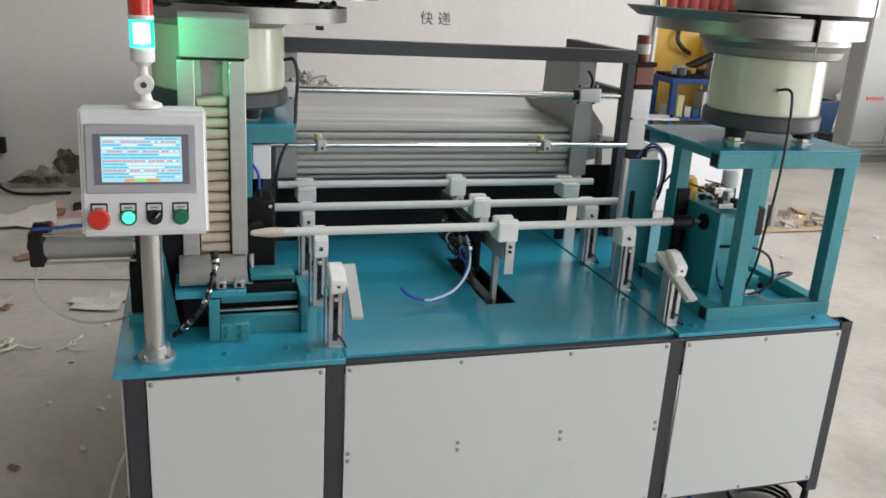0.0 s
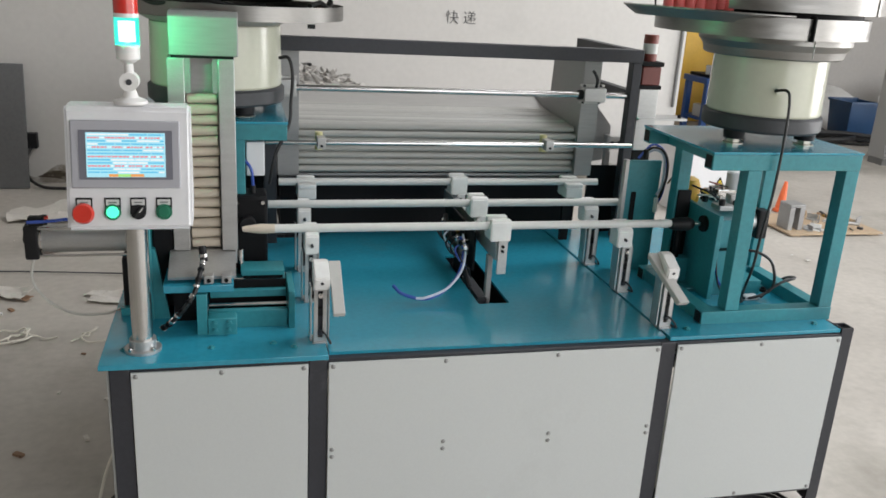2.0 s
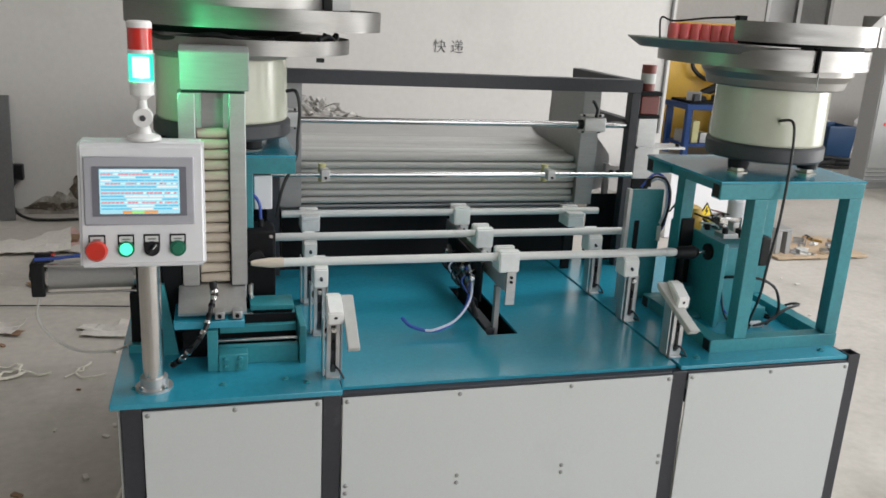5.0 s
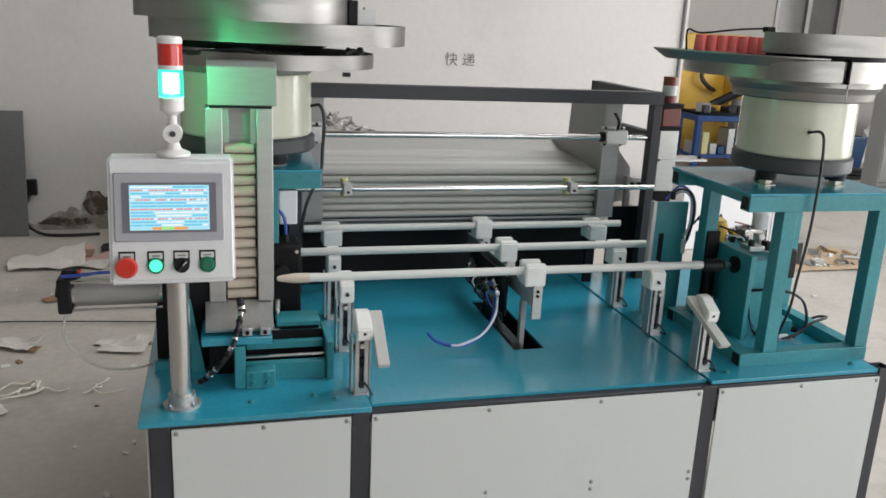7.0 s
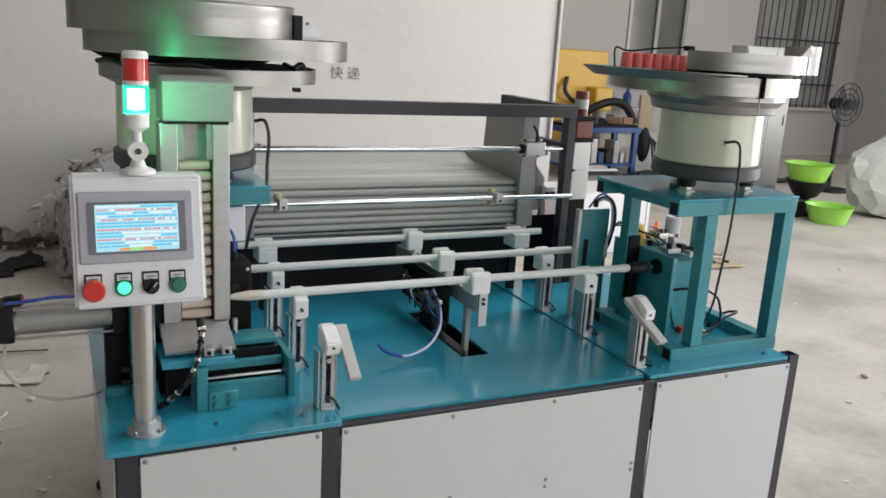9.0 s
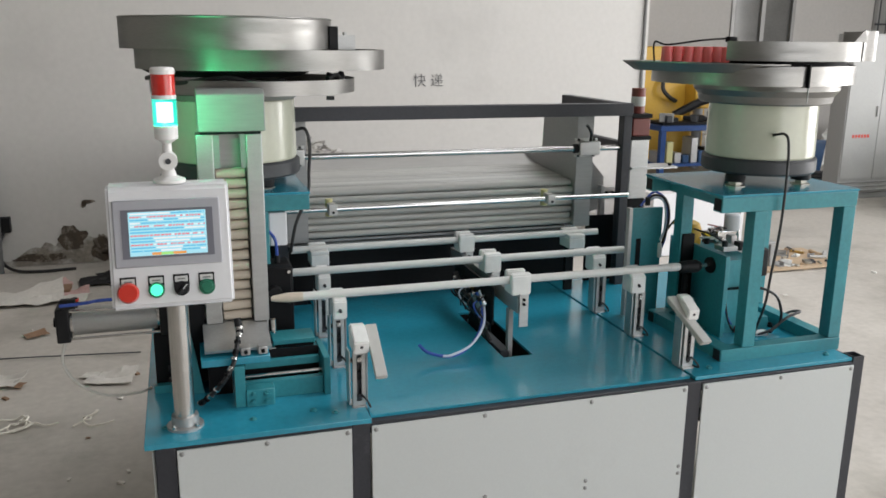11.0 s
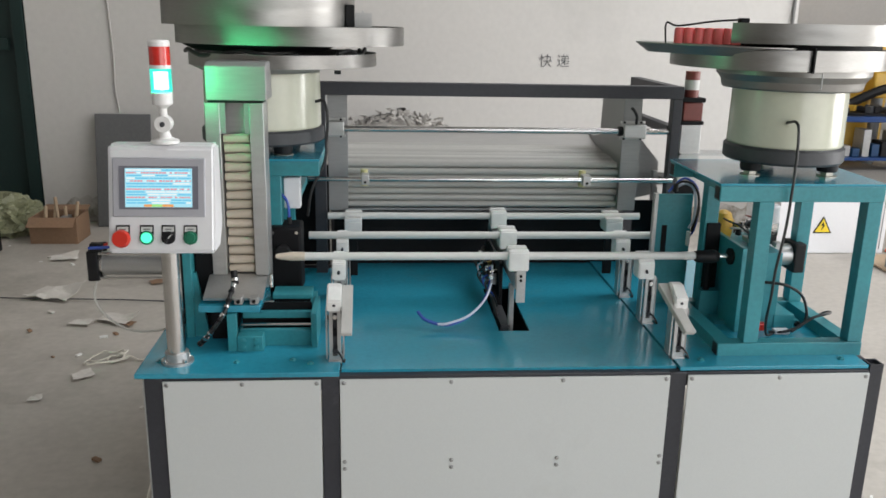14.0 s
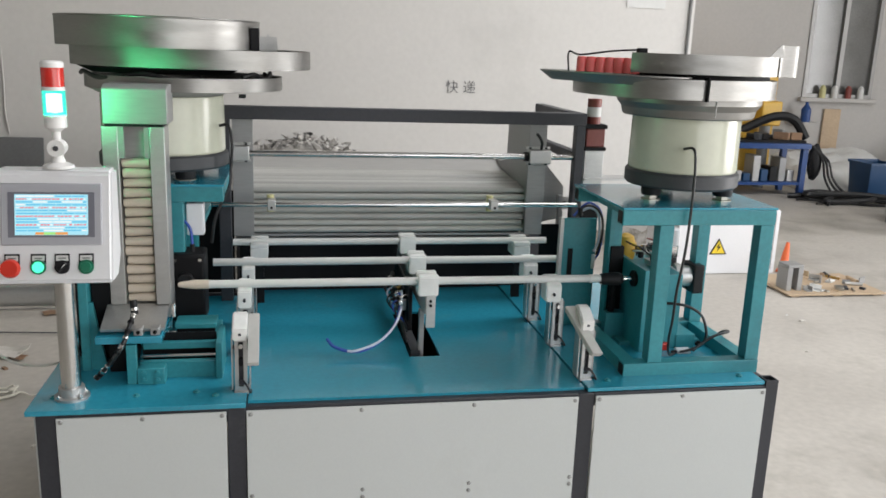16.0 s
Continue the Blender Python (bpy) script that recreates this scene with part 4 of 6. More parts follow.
bm = bmesh.new()
polar_tier(bm, EX, EY, lambda a: (ease(a, -51, -38, 0.238, 0.268)) if a < 0 else ease(a, 60, 150, 0.268, 0.235), -51, 4, 1.424, 1.502, floor=0.03, closed=False)
part("bowl_wall", bm, STAINLESS, rf_)
bm = bmesh.new()
rim = [(1.076, 1.985), (1.105, 1.905), (1.16, 1.805), (1.235, 1.735), (1.315, 1.705), (1.375, 1.715), (1.40, 1.82), (1.36, 2.02), (1.14, 2.09)]
dense = []
for i in range(len(rim)):
    p0, p1, p2, p3 = (Vector((*rim[(i + k - 1) % len(rim)], 0)) for k in range(4))
    for q in (0.0, 0.2, 0.4, 0.6, 0.8):
        dense.append((0.5 * (2 * p1 + (p2 - p0) * q + (2 * p0 - 5 * p1 + 4 * p2 - p3) * q * q + (3 * p1 - p0 - 3 * p2 + p3) * q ** 3)).xy)
rim = [tuple(p) for p in dense]
rings = []
for f, z in ((0.0, 1.417), (0.97, 1.417), (1.0, 1.4185), (1.0, 1.4155), (0.84, 1.394), (0.0, 1.398)):
    rings.append([(1.25 + (x - 1.25) * f, 1.915 + (y - 1.915) * f, z + (1.25 - x) * f * 0.012) for x, y in rim])
ring_mesh(bm, rings[1:5])
part("tray", bm, STAINLESS, rf_, "shallow dished stainless catch tray")
# Black filler added so nothing shows through the gap between the tiers.
bm = bmesh.new()
lathe(bm, EX, EY, ((0.0, 1.405), (0.205, 1.405), (0.205, 1.4235), (0.0, 1.4235)), 48)
part("tier_filler", bm, BLACK_STEEL_SHADE, rf_, "dark filler added to close the gap between the tiers")
part("divider", B((1.408, 1.412, 1.686, 1.712, 1.361, 1.418)), BLACK_STEEL_SHADE, rf_)
part("bracket_pin", R((1.474, 1.762, 1.318), (1.474, 1.762, 1.36), 0.0016, 8), SHEET, rf_)
part("inlet_socket", R((1.440, 1.830, 1.231), (1.436, 1.815, 1.231), 0.009, 14), CREAM, rf_)
part("guide_wire", W([(1.152, 1.985, 1.418), (1.150, 1.985, 1.468), (1.172, 1.955, 1.462), (1.24, 1.90, 1.474), (1.31, 1.875, 1.480)], 0.0025), BLACK_STEEL_SHADE, rf_)
part("guide_clip", B((1.298, 1.322, 1.865, 1.885, 1.470, 1.484), bevel=0.002), BLACK_STEEL_SHADE, rf_)

bm = bmesh.new()
rr = []
for z, r in ((0.0, 0.0142), (0.034, 0.0132), (0.039, 0.0112), (0.0395, 0.001)):
    rr.append([((r + 0.0) * math.cos(k * math.tau / 24), (r + 0.0) * math.sin(k * math.tau / 24), z) for k in range(24)])
ring_mesh(bm, rr)
rf_.location += Vector((0.020, 0.028, 0))  # centred over the stand
CAP_MESH = mesh_of("cap", bm, PINK)
rnd = random.Random(3)
for k in range(8):
    f = k / 7
    for row in range(2 if k < 7 else 1):
        ob = new("cap", CAP_MESH)
        ob.matrix_world = pose(1.200 + 0.140 * f + 0.010 * row, 1.990 - 0.085 * math.sin(f * 1.4) + 0.026 * row, 1.4185, rnd.uniform(-3, 3), rnd.uniform(-3, 3), rnd.uniform(0, 90))
        tagged(ob, "coral-red plastic cap standing on the feeder tray", "cap", "caps on the tray")

# black power cable down to the plate
solo("power_cable", W([(1.448, 1.848, 1.231), (1.451, 1.806, 1.237), (1.454, 1.792, 1.210), (1.454, 1.786, 1.120), (1.450, 1.786, 0.980), (1.438, 1.788, 0.860), (1.442, 1.802, 0.780), (1.458, 1.845, 0.700), (1.494, 1.905, 0.638), (1.533, 1.948, 0.622)], 0.0036, steps=10), CABLE, (1.434, 1.824, 1.231), "black power cable hanging from the cream drum to the plate", "cable")
solo("looped_cable", W([(1.455, 2.025, 0.75), (1.493, 1.98, 0.766), (1.535, 1.962, 0.768), (1.571, 1.96, 0.759), (1.610, 1.96, 0.735), (1.629, 1.96, 0.697), (1.633, 1.96, 0.663), (1.618, 1.958, 0.641), (1.57, 1.955, 0.626), (1.53, 1.965, 0.622)], 0.0042), CABLE, (1.57, 1.96, 0.622), "thin black cable looping inside the stand", "cable")

solo("trailing_cable", W([(1.59, 1.95, 0.628), (1.62, 1.958, 0.645), (1.66, 1.96, 0.668), (1.705, 1.965, 0.678), (1.722, 2.02, 0.66), (1.726, 2.08, 0.622)], 0.0042), CABLE, (1.59, 1.95, 0.62), "thin black cable trailing out of the stand", "cable")


def feeder_stand(name_label, x0, x1, y0, y1, lx0, lx1, out, z0=ZT + 0.003):
    """Welded tube stand under a feeder; lx0: west side of its legs."""
    st = thing("feeder_stand", ((x0 + x1) / 2, (y0 + y1) / 2, z0), name_label, "stand", "feeder stands")
    w = 0.04
    part("top_sheet", B((x0, x1, y0, y1, SZ - 0.006, SZ), bevel=0.001), TEAL_TOP, st)
    for ya in (y0 + 0.002, y1 - w - 0.002):
        r = part("top_tube", B((x0 + 0.002, x1 - 0.002, ya, ya + w, SZ - 0.0475, SZ - 0.0065), bevel=0.002), TEAL, st)
        # Tubes are solid; a black patch stands in for the shaded inside.
        part("tube_end_shade", B((x0 + 0.0012, x0 + 0.0019, ya + 0.005, ya + w - 0.005, SZ - 0.043, SZ - 0.011)), BLACK, r, "black patch standing in for the dark inside of the open tube")
    for xa in (x0 + 0.06, x1 - w - 0.004):
        part("top_tube", B((xa, xa + w, y0 + w + 0.002, y1 - w - 0.002, SZ - 0.0470, SZ - 0.0070)), TEAL, st)
    for xa in (lx0, lx1):
        for ya in (y0 + 0.004, y1 - w - 0.004):
            part("leg", B((xa, xa + w, ya, ya + w, z0 + 0.0385, SZ - 0.0478), bevel=0.002), TEAL, st)
        part("foot_tube", B((xa - (out - 0.005 if xa == lx0 else 0), xa + w - (out - 0.005 if xa == lx0 else 0), y0 + w + 0.002, y1 - w - 0.002, z0, z0 + 0.037)), TEAL, st)
    for ya in (y0 + 0.002, y1 - w - 0.002):
        r = part("foot_tube", B((lx0 - out, lx1 + w + 0.001, ya, ya + w, z0, z0 + 0.038), bevel=0.002), TEAL, st)
        # Same black patch for the shaded inside of the foot tube.
        part("tube_end_shade", B((lx0 - out - 0.0008, lx0 - out - 0.0001, ya + 0.005, ya + w - 0.005, z0 + 0.004, z0 + 0.034)), BLACK, r, "black patch standing in for the dark inside of the open tube")
    return st


feeder_stand("teal welded tube stand carrying the cap feeder", 1.274, 1.712, 1.800, 2.185, 1.382, 1.670, 0.068)
feeder_stand("teal welded tube stand carrying the plug feeder", -0.12, 0.254, 2.125, 2.52, -0.06, 0.106, 0.01)
solo("valve_cover", B((0.149, 0.196, 2.16, 2.20, 0.935, 1.025), bevel=0.004), WHITE_BOX, (0.172, 2.18, 0.935), "small white valve cover hung under the stand", "cover")
part("support_arm", B((0.152, 0.190, 2.201, 2.47, 0.95, 0.97)), TEAL, thing("valve_bracket", (0.172, 2.35, 0.95), "teal bracket arm behind the valve cover", "bracket"))
# ---- hopper with tube stock ----
hop = thing("tube_hopper", (0.78, 2.75, 0.62), "grey sheet-metal hopper on a charcoal frame full of plastic tubes", "hopper")
HF = 2.605
for x0, x1 in ((0.250, 0.316), (1.250, 1.312)):
    part("front_flange", B((x0, x1, HF, HF + 0.006, 0.832, 1.236), bevel=0.001), SHEET, hop)
for x0, x1 in ((0.250, 0.255), (1.250, 1.255)):
    s = bmesh.new()
    plate_yz(s, [(HF + 0.006, 0.832), (HF + 0.09, 0.832), (3.10, 0.945), (3.10, 1.042), (2.99, 1.042), (2.90, 1.06), (2.885, 1.235), (HF + 0.006, 1.235)], x0, x1)
    part("side_plate", s, SHEET, hop)
for x0, x1 in ((1.256, 1.262),):
    s = bmesh.new()
    plate_yz(s, [(HF + 0.01, 1.10), (HF + 0.07, 1.10), (2.46 + 0.40, 0.93), (2.46 + 0.40, 0.88), (HF + 0.01, 0.88)], 1.313, 1.318)
    part("stiffener", s, SHEET, hop)
wing = bmesh.new()
plate_xz(wing, [(1.313, 1.095), (1.328, 1.095), (1.425, 0.985), (1.425, 0.868), (1.313, 0.845)], HF + 0.12, HF + 0.124)
part("outer_wing", wing, SHEET, hop, "grey sheet wing with a sloping edge")
bk = bmesh.new()
plate_yz(bk, [(2.862, 0.990), (3.07, 1.037), (3.07, 1.033), (2.862, 0.986)], 0.2555, 1.2495)
part("back_sheet", bk, SHEET_BRIGHT, hop, "bright sloping galvanised sheet behind the tubes")
part("back_plate", B((0.255, 1.250, 3.071, 3.075, 0.94, 1.040)), SHEET, hop, "grey back sheet")
fl = bmesh.new()
plate_yz(fl, [(2.645, 0.815), (2.985, 0.955), (2.985, 0.95), (2.645, 0.81)], 0.256, 1.249)
part("chute_floor", fl, SHEET, hop)
part("front_bar", B((0.256, 1.249, HF - 0.002, HF + 0.004, 0.832, 0.838)), SHEET, hop)
part("clamp_shaft", R((0.262, 2.585, 1.111), (1.41, 2.585, 1.111), 0.0105, 20), CHROME, hop, "polished steel shaft")
for x0, x1 in ((0.228, 0.305), (1.243, 1.320)):
    b = part("shaft_block", B((x0, x1, 2.565, 2.604, 1.089, 1.135), bevel=0.003), ALU, hop)
    for z0, z1 in ((1.081, 1.088), (1.136, 1.144)):
        part("block_flange", B((x0 - 0.004, x1 + 0.004, 2.596, 2.604, z0, z1)), ALU, b)
    for dx in (0.008, 0.066):
        for z in (1.0845, 1.140):
            part("bolt", R((x0 + dx, 2.590, z), (x0 + dx, 2.597, z), 0.004, 8), BLACK_STEEL_SHADE, b)
part("clamp_lever", W([(1.285, 2.575, 1.137), (1.284, 2.568, 1.162), (1.272, 2.562, 1.182), (1.262, 2.56, 1.192)], 0.005), BLACK, hop, "black clamping lever")
part("shaft_collar", R((1.228, 2.585, 1.111), (1.243, 2.585, 1.111), 0.016, 18), BLACK_STEEL_SHADE, hop)
part("sensor_rail", R((0.19, 2.50, 0.958), (1.40, 2.50, 0.958), 0.0075, 16), CHROME, hop, "thin polished sensor rail")
for x in (0.375, 1.105):
    c = part("rail_clamp", B((x - 0.013, x + 0.013, 2.478, 2.522, 0.942, 0.976), bevel=0.002), ALU, hop)
    part("sensor", R((x - 0.004, 2.535, 0.93), (x - 0.004, 2.535, 0.985), 0.012, 14), YELLOW_SENSOR, c, "pale yellow sensor")
    part("clamp_screw", R((x, 2.472, 0.952), (x, 2.479, 0.952), 0.004, 8), BLACK_STEEL_SHADE, c)

# charcoal frame round the hopper
for x0, x1, y0, y1, z0, z1 in ((0.218, 1.438, 2.562, 2.602, 1.222, 1.264), (1.400, 1.438, 2.602, 3.06, 1.223, 1.263),
                               (1.404, 1.436, 2.563, 2.601, ZT + 0.003, 1.222), (0.207, 0.245, 2.563, 2.601, ZT + 0.004, 1.222), (1.400, 1.438, 3.02, 3.06, 0.012, 1.2228), (0.225, 0.265, 3.15, 3.19, 0.012, 1.0), (1.402, 1.436, 2.602, 3.02, 1.100, 1.130)):
    part("frame_tube", B((x0, x1, y0, y1, z0, z1), bevel=0.002), STEEL_DARK, hop, "charcoal square tube")
for x, y in ((1.419, 3.04), (0.245, 3.17)):
    part("frame_foot", B((x - 0.04, x + 0.04, y - 0.04, y + 0.04, 0.0, 0.012)), BLACK, hop)
# Black sheets stand in for the shade under and beside the hopper.
part("shade_tray", B((0.266, 1.30, 2.735, 3.2, 0.60, 0.61), (0.266, 1.30, 3.19, 3.2, 0.61, 0.93)), BLACK_STEEL_SHADE, hop, "black tray standing in for the shade under the hopper")
part("shade_sheet", B((0.262, 1.305, 2.700, 2.715, ZT, 0.805)), BLACK_STEEL_SHADE, hop, "black sheet standing in for the shade under the hopper")
part("shade_sheet", B((0.02, 0.245, 2.69, 2.70, ZT, 0.97)), BLACK_STEEL_SHADE, hop, "black sheet added to keep the gap beside the hopper dark")
part("shade_sheet", B((1.32, 1.46, 2.64, 2.65, ZT, 0.86)), BLACK_STEEL_SHADE, hop, "black sheet added to keep the gap beside the hopper dark")

# tubes: a column behind the flanges and a bed running back
tb = bmesh.new()
ri, ro, L = 0.0085, 0.0108, 1.0
seg = 14
ring_mesh(tb, [[(x, r * math.cos(k * math.tau / seg), r * math.sin(k * math.tau / seg)) for k in range(seg)] for x, r in ((-0.495, ri), (-0.495, ro), (0.495, ro), (0.495, ri))], close_ends=False, loop=True)
STOCK = mesh_of("stock_tube", tb, STOCK_TUBE)
rnd = random.Random(2)
for k in range(6):
    ob = new("stock_tube", STOCK)
    ob.matrix_world = pose(0.752 + rnd.uniform(-0.004, 0.004), 2.632, 0.849 + 0.0225 * k, rnd.uniform(0, 90), rnd.uniform(-0.12, 0.12), 0)
    tagged(ob, "pale grey plastic tube in the hopper column", "tube", "tubes in the hopper")
for k in range(15):
    ob = new("stock_tube", STOCK)
    ob.matrix_world = pose(0.752 + rnd.uniform(-0.003, 0.003), 2.642 + 0.0226 * k, 0.985 + 0.0012 * k + rnd.uniform(-0.002, 0.002), rnd.uniform(0, 90), rnd.uniform(-0.15, 0.15), rnd.uniform(-0.2, 0.2))
    tagged(ob, "pale grey plastic tube lying on the hopper bed", "tube", "tubes in the hopper")
for row in range(3):
    for k in range(14 - 2 * row):
        ob = new("stock_tube", STOCK)
        ob.matrix_world = pose(0.752, 2.66 + 0.0226 * k + 0.03 * row, 0.962 - 0.0226 * row + 0.002 * k, 0, 0, 0)
        tagged(ob, "pale grey plastic tube under the top layer", "tube", "tubes in the hopper")

# ---- processed tubes on the stations ----
tt = bmesh.new()
ring_mesh(tt, [[(x, r * math.cos(k * math.tau / 18), r * math.sin(k * math.tau / 18)) for k in range(18)] for x, r in ((-0.53, 0.009), (-0.53, 0.0112), (0.53, 0.0112), (0.53, 0.009))], close_ends=False, loop=True)
WORK = mesh_of("work_tube", tt, TUBE)
for x, y, z in ((0.780, 2.54, 0.826), (0.738, 2.28, 0.826)):
    ob = new("work_tube", WORK)
    ob.matrix_world = pose(x, y, z)
    tagged(ob, "off-white plastic tube resting across the station blocks", "tube", "tubes on the stations")
wt = thing("work_tube", (0.738, 2.045, 0.826), "off-white plastic tube with a pressed plug and end cap", "tube", "tubes on the stations")
part("tube", R((0.215, 2.045, 0.826), (1.290, 2.045, 0.826), 0.0112, 18), TUBE, wt)
part("tapered_plug", R((0.215, 2.045, 0.826), (0.135, 2.045, 0.826), 0.0122, 18, profile=((0, 0.0122), (0.45, 0.0128), (0.9, 0.008), (1, 0.005))), PLUG, wt, "cream tapered plug")
part("end_cap", R((1.290, 2.045, 0.826), (1.328, 2.045, 0.826), 0.0125, 18, profile=((0, 0.0125), (0.6, 0.0125), (1, 0.009))), TUBE, wt)

# ---- station supports ----


def station(x0, x1, y, ramp, side):
    """A slotted upright with a nylon block; ramp: with a discharge chute. side: +1 where the plate sits on the east of the block."""
    zb, zt = (0.762, 0.822) if not ramp else (0.762, 0.815)
    xm = (x0 + x1) / 2 + (0.0 if side > 0 else 0.024)
    st = thing("tube_support", (xm, y, ZT), "white nylon block on a slotted aluminium upright" + (" with a discharge chute" if ramp else ""), "support", "tube supports")
    w = 0.015
    yf = y + 0.002
    part("upright", B((xm - w, xm - 0.006, yf, yf + 0.010, ZT + 0.006, zb), (xm + 0.006, xm + w, yf, yf + 0.010, ZT + 0.006, zb), (xm - 0.006, xm + 0.006, yf, yf + 0.010, ZT + 0.006, ZT + 0.022), (xm - 0.006, xm + 0.006, yf, yf + 0.010, zb - 0.012, zb)), ALU, st, "slotted aluminium upright")
    # Dark strip behind the opening gives the slot its shade.
    part("slot_shade_strip", B((xm - 0.008, xm + 0.008, yf + 0.011, yf + 0.016, ZT + 0.012, zb - 0.004)), STEEL_DARK, st, "dark strip standing in for shade in the slot")
    part("foot", B((xm - w - 0.002, xm + w + 0.002, yf - 0.006, yf + 0.045, ZT + 0.003, ZT + 0.0100), bevel=0.001), ALU, st)
    part("side_strip", B((xm - w - 0.008, xm - w - 0.005, yf + 0.004, yf + 0.040, ZT + 0.012, zb - 0.004)), ALU, st)
    part("side_strip", B((xm + w + 0.004, xm + w + 0.007, yf + 0.008, yf + 0.040, ZT + 0.012, zb - 0.010)), SHEET, st)
    part("tie_bar", B((xm - w - 0.0045, xm + w + 0.0035, yf + 0.026, yf + 0.034, zb - 0.040, zb - 0.030)), BLACK_STEEL_SHADE, st)
    part("slide_nut", B((xm - 0.0058, xm + 0.0058, yf + 0.001, yf + 0.0095, zb - 0.075, zb - 0.055), bevel=0.001), BLACK_STEEL_SHADE, st)
    blk = bmesh.new()
    bx0, bx1 = (x0, x1) if side > 0 or not ramp else (x0 + 0.0145, x1 + 0.002)
    plate_yz(blk, [(y - 0.026, zb), (y + 0.030, zb), (y + 0.030, zt + 0.010), (y + 0.016, zt + 0.010), (y + 0.004, zt), (y - 0.008, zt), (y - 0.026, zt - 0.012)] if not ramp else [(y - 0.030, zb + 0.002), (y + 0.028, zb + 0.006), (y + 0.034, zt + 0.004), (y + 0.010, zt + 0.004), (y - 0.034, zt - 0.022)], bx0, bx1)
    bmesh.ops.bevel(blk, geom=blk.edges[:], offset=0.003, segments=2, affect="EDGES")
    b = part("block", blk, NYLON, st, "white nylon block")
    bm_ = (bx0 + bx1) / 2
    part("block_bolt", R((bm_, y - 0.033, (zb + zt) / 2 - 0.008), (bm_, y - 0.022, (zb + zt) / 2 - 0.004), 0.004, 8), STEEL_DARK, b)
    for z in (ZT + 0.035, zb - 0.022):
        h = bmesh.new()
        hexbolt(h, (xm, yf, z), (0, -1, 0), 0.0065, 0.006)
        part("bolt", h, CHROME if z > 0.7 else STEEL_DARK, st)
    # sensor lead curling off the foot
    part("lead", W([(xm + 0.004, yf - 0.006, ZT + 0.040), (xm + 0.014, yf - 0.016, ZT + 0.030), (xm + 0.022, yf - 0.020, ZT + 0.014), (xm + 0.024, yf + 0.01, ZT + 0.008)], 0.0025), CABLE, st, "short black sensor lead")
    if ramp:
        r = bmesh.new()
        if side > 0:
            xa, xb = x1 + 0.001, x1 + 0.028
            plate_yz(r, [(y + 0.022, 0.818), (y + 0.022, 0.806), (y - 0.088, 0.722), (y - 0.094, 0.732)], xa, xb)
        else:
            xa, xb = x0 - 0.014, x0 + 0.0135
            plate_yz(r, [(y + 0.030, 0.817), (y + 0.030, 0.801), (y - 0.074, 0.712), (y - 0.084, 0.724)], xa, xb)
            for v in r.verts:
                v.co.x += max(0, y + 0.03 - v.co.y) * 0.33 + (0.0 if v.co.y > y else 0.006)
        bmesh.ops.bevel(r, geom=r.edges[:], offset=0.0015, segments=1, affect="EDGES")
        part("chute", r, CHUTE, st, "sloping grey-beige chute plate")


for x0, x1, side in ((0.290, 0.326, 1), (1.156, 1.202, -1)):
    station(x0, x1, 2.29, False, side)
    station(x0, x1, 2.05, False, side)
    station(x0, x1, 1.79, True, side)

# pick-up blocks under the hopper outlet
for x0, x1 in ((0.306, 0.362), (1.185, 1.243)):
    th = thing("outlet_block", ((x0 + x1) / 2, 2.56, ZT), "white nylon outlet block under the hopper", "support", "outlet blocks")
    part("block", B((x0, x1, 2.495, 2.575, 0.780, 0.8145), (x0, x1, 2.5535, 2.575, 0.8146, 0.840), (x0, x1, 2.495, 2.5265, 0.8146, 0.828), bevel=0.003), NYLON, th)
    part("upright", B((x0 + 0.015, x1 - 0.015, 2.55, 2.565, ZT, 0.7775)), BLACK_STEEL_SHADE, th)

# ---- lifting beam in the slot ----
lift = thing("lifting_beam", (0.80, 2.28, ZT - 0.02), "aluminium lifting beam with three white nylon forks", "lifting beam")
for y, xa, xb, deep in ((2.54, 0.795, 0.848, 0), (2.28, 0.789, 0.841, 0), (2.045, 0.781, 0.838, 1)):
    f = bmesh.new()
    plate_yz(f, [(y - 0.030, 0.789), (y + 0.030, 0.789), (y + 0.030, 0.850), (y + 0.013, 0.850), (y + 0.012, 0.818), (y - 0.012, 0.818), (y - 0.013, 0.850), (y - 0.024, 0.850), (y - 0.030, 0.844)], xa, xb)
    bmesh.ops.bevel(f, geom=f.edges[:], offset=0.003, segments=2, affect="EDGES")
    b = part("fork", f, NYLON, lift, "white nylon fork")
    xm = (xa + xb) / 2
    part("fork_plate", B((xm - 0.006, xm + 0.020, y - 0.034, y - 0.028, 0.698 if deep else 0.740, 0.792), bevel=0.001), ALU, b)
    for z in (0.777, 0.764) if deep else (0.777,):
        part("bolt", R((xm + 0.006, y - 0.040, z), (xm + 0.006, y - 0.034, z), 0.004, 8), BLACK_STEEL_SHADE, b)
part("beam", B((0.800, 0.818, 2.02, 2.62, 0.735, 0.783), bevel=0.001), ALU, lift)
part("inner_plate", B((0.776, 0.782, 2.15, 2.50, 0.66, 0.775)), BLACK_STEEL_SHADE, lift)
part("lift_cylinder", B((0.770, 0.800, 2.24, 2.34, 0.50, 0.745), bevel=0.003), BLACK_STEEL_SHADE, lift, "black lift cylinder in the slot")
part("lift_plate", B((0.772, 0.800, 2.065, 2.36, 0.45, 0.612), bevel=0.001), GREY_RING, lift, "grey lift plate running down into the slot")
part("lift_post", B((0.794, 0.808, 2.065, 2.085, 0.45, 0.734), bevel=0.001), SHEET, lift)
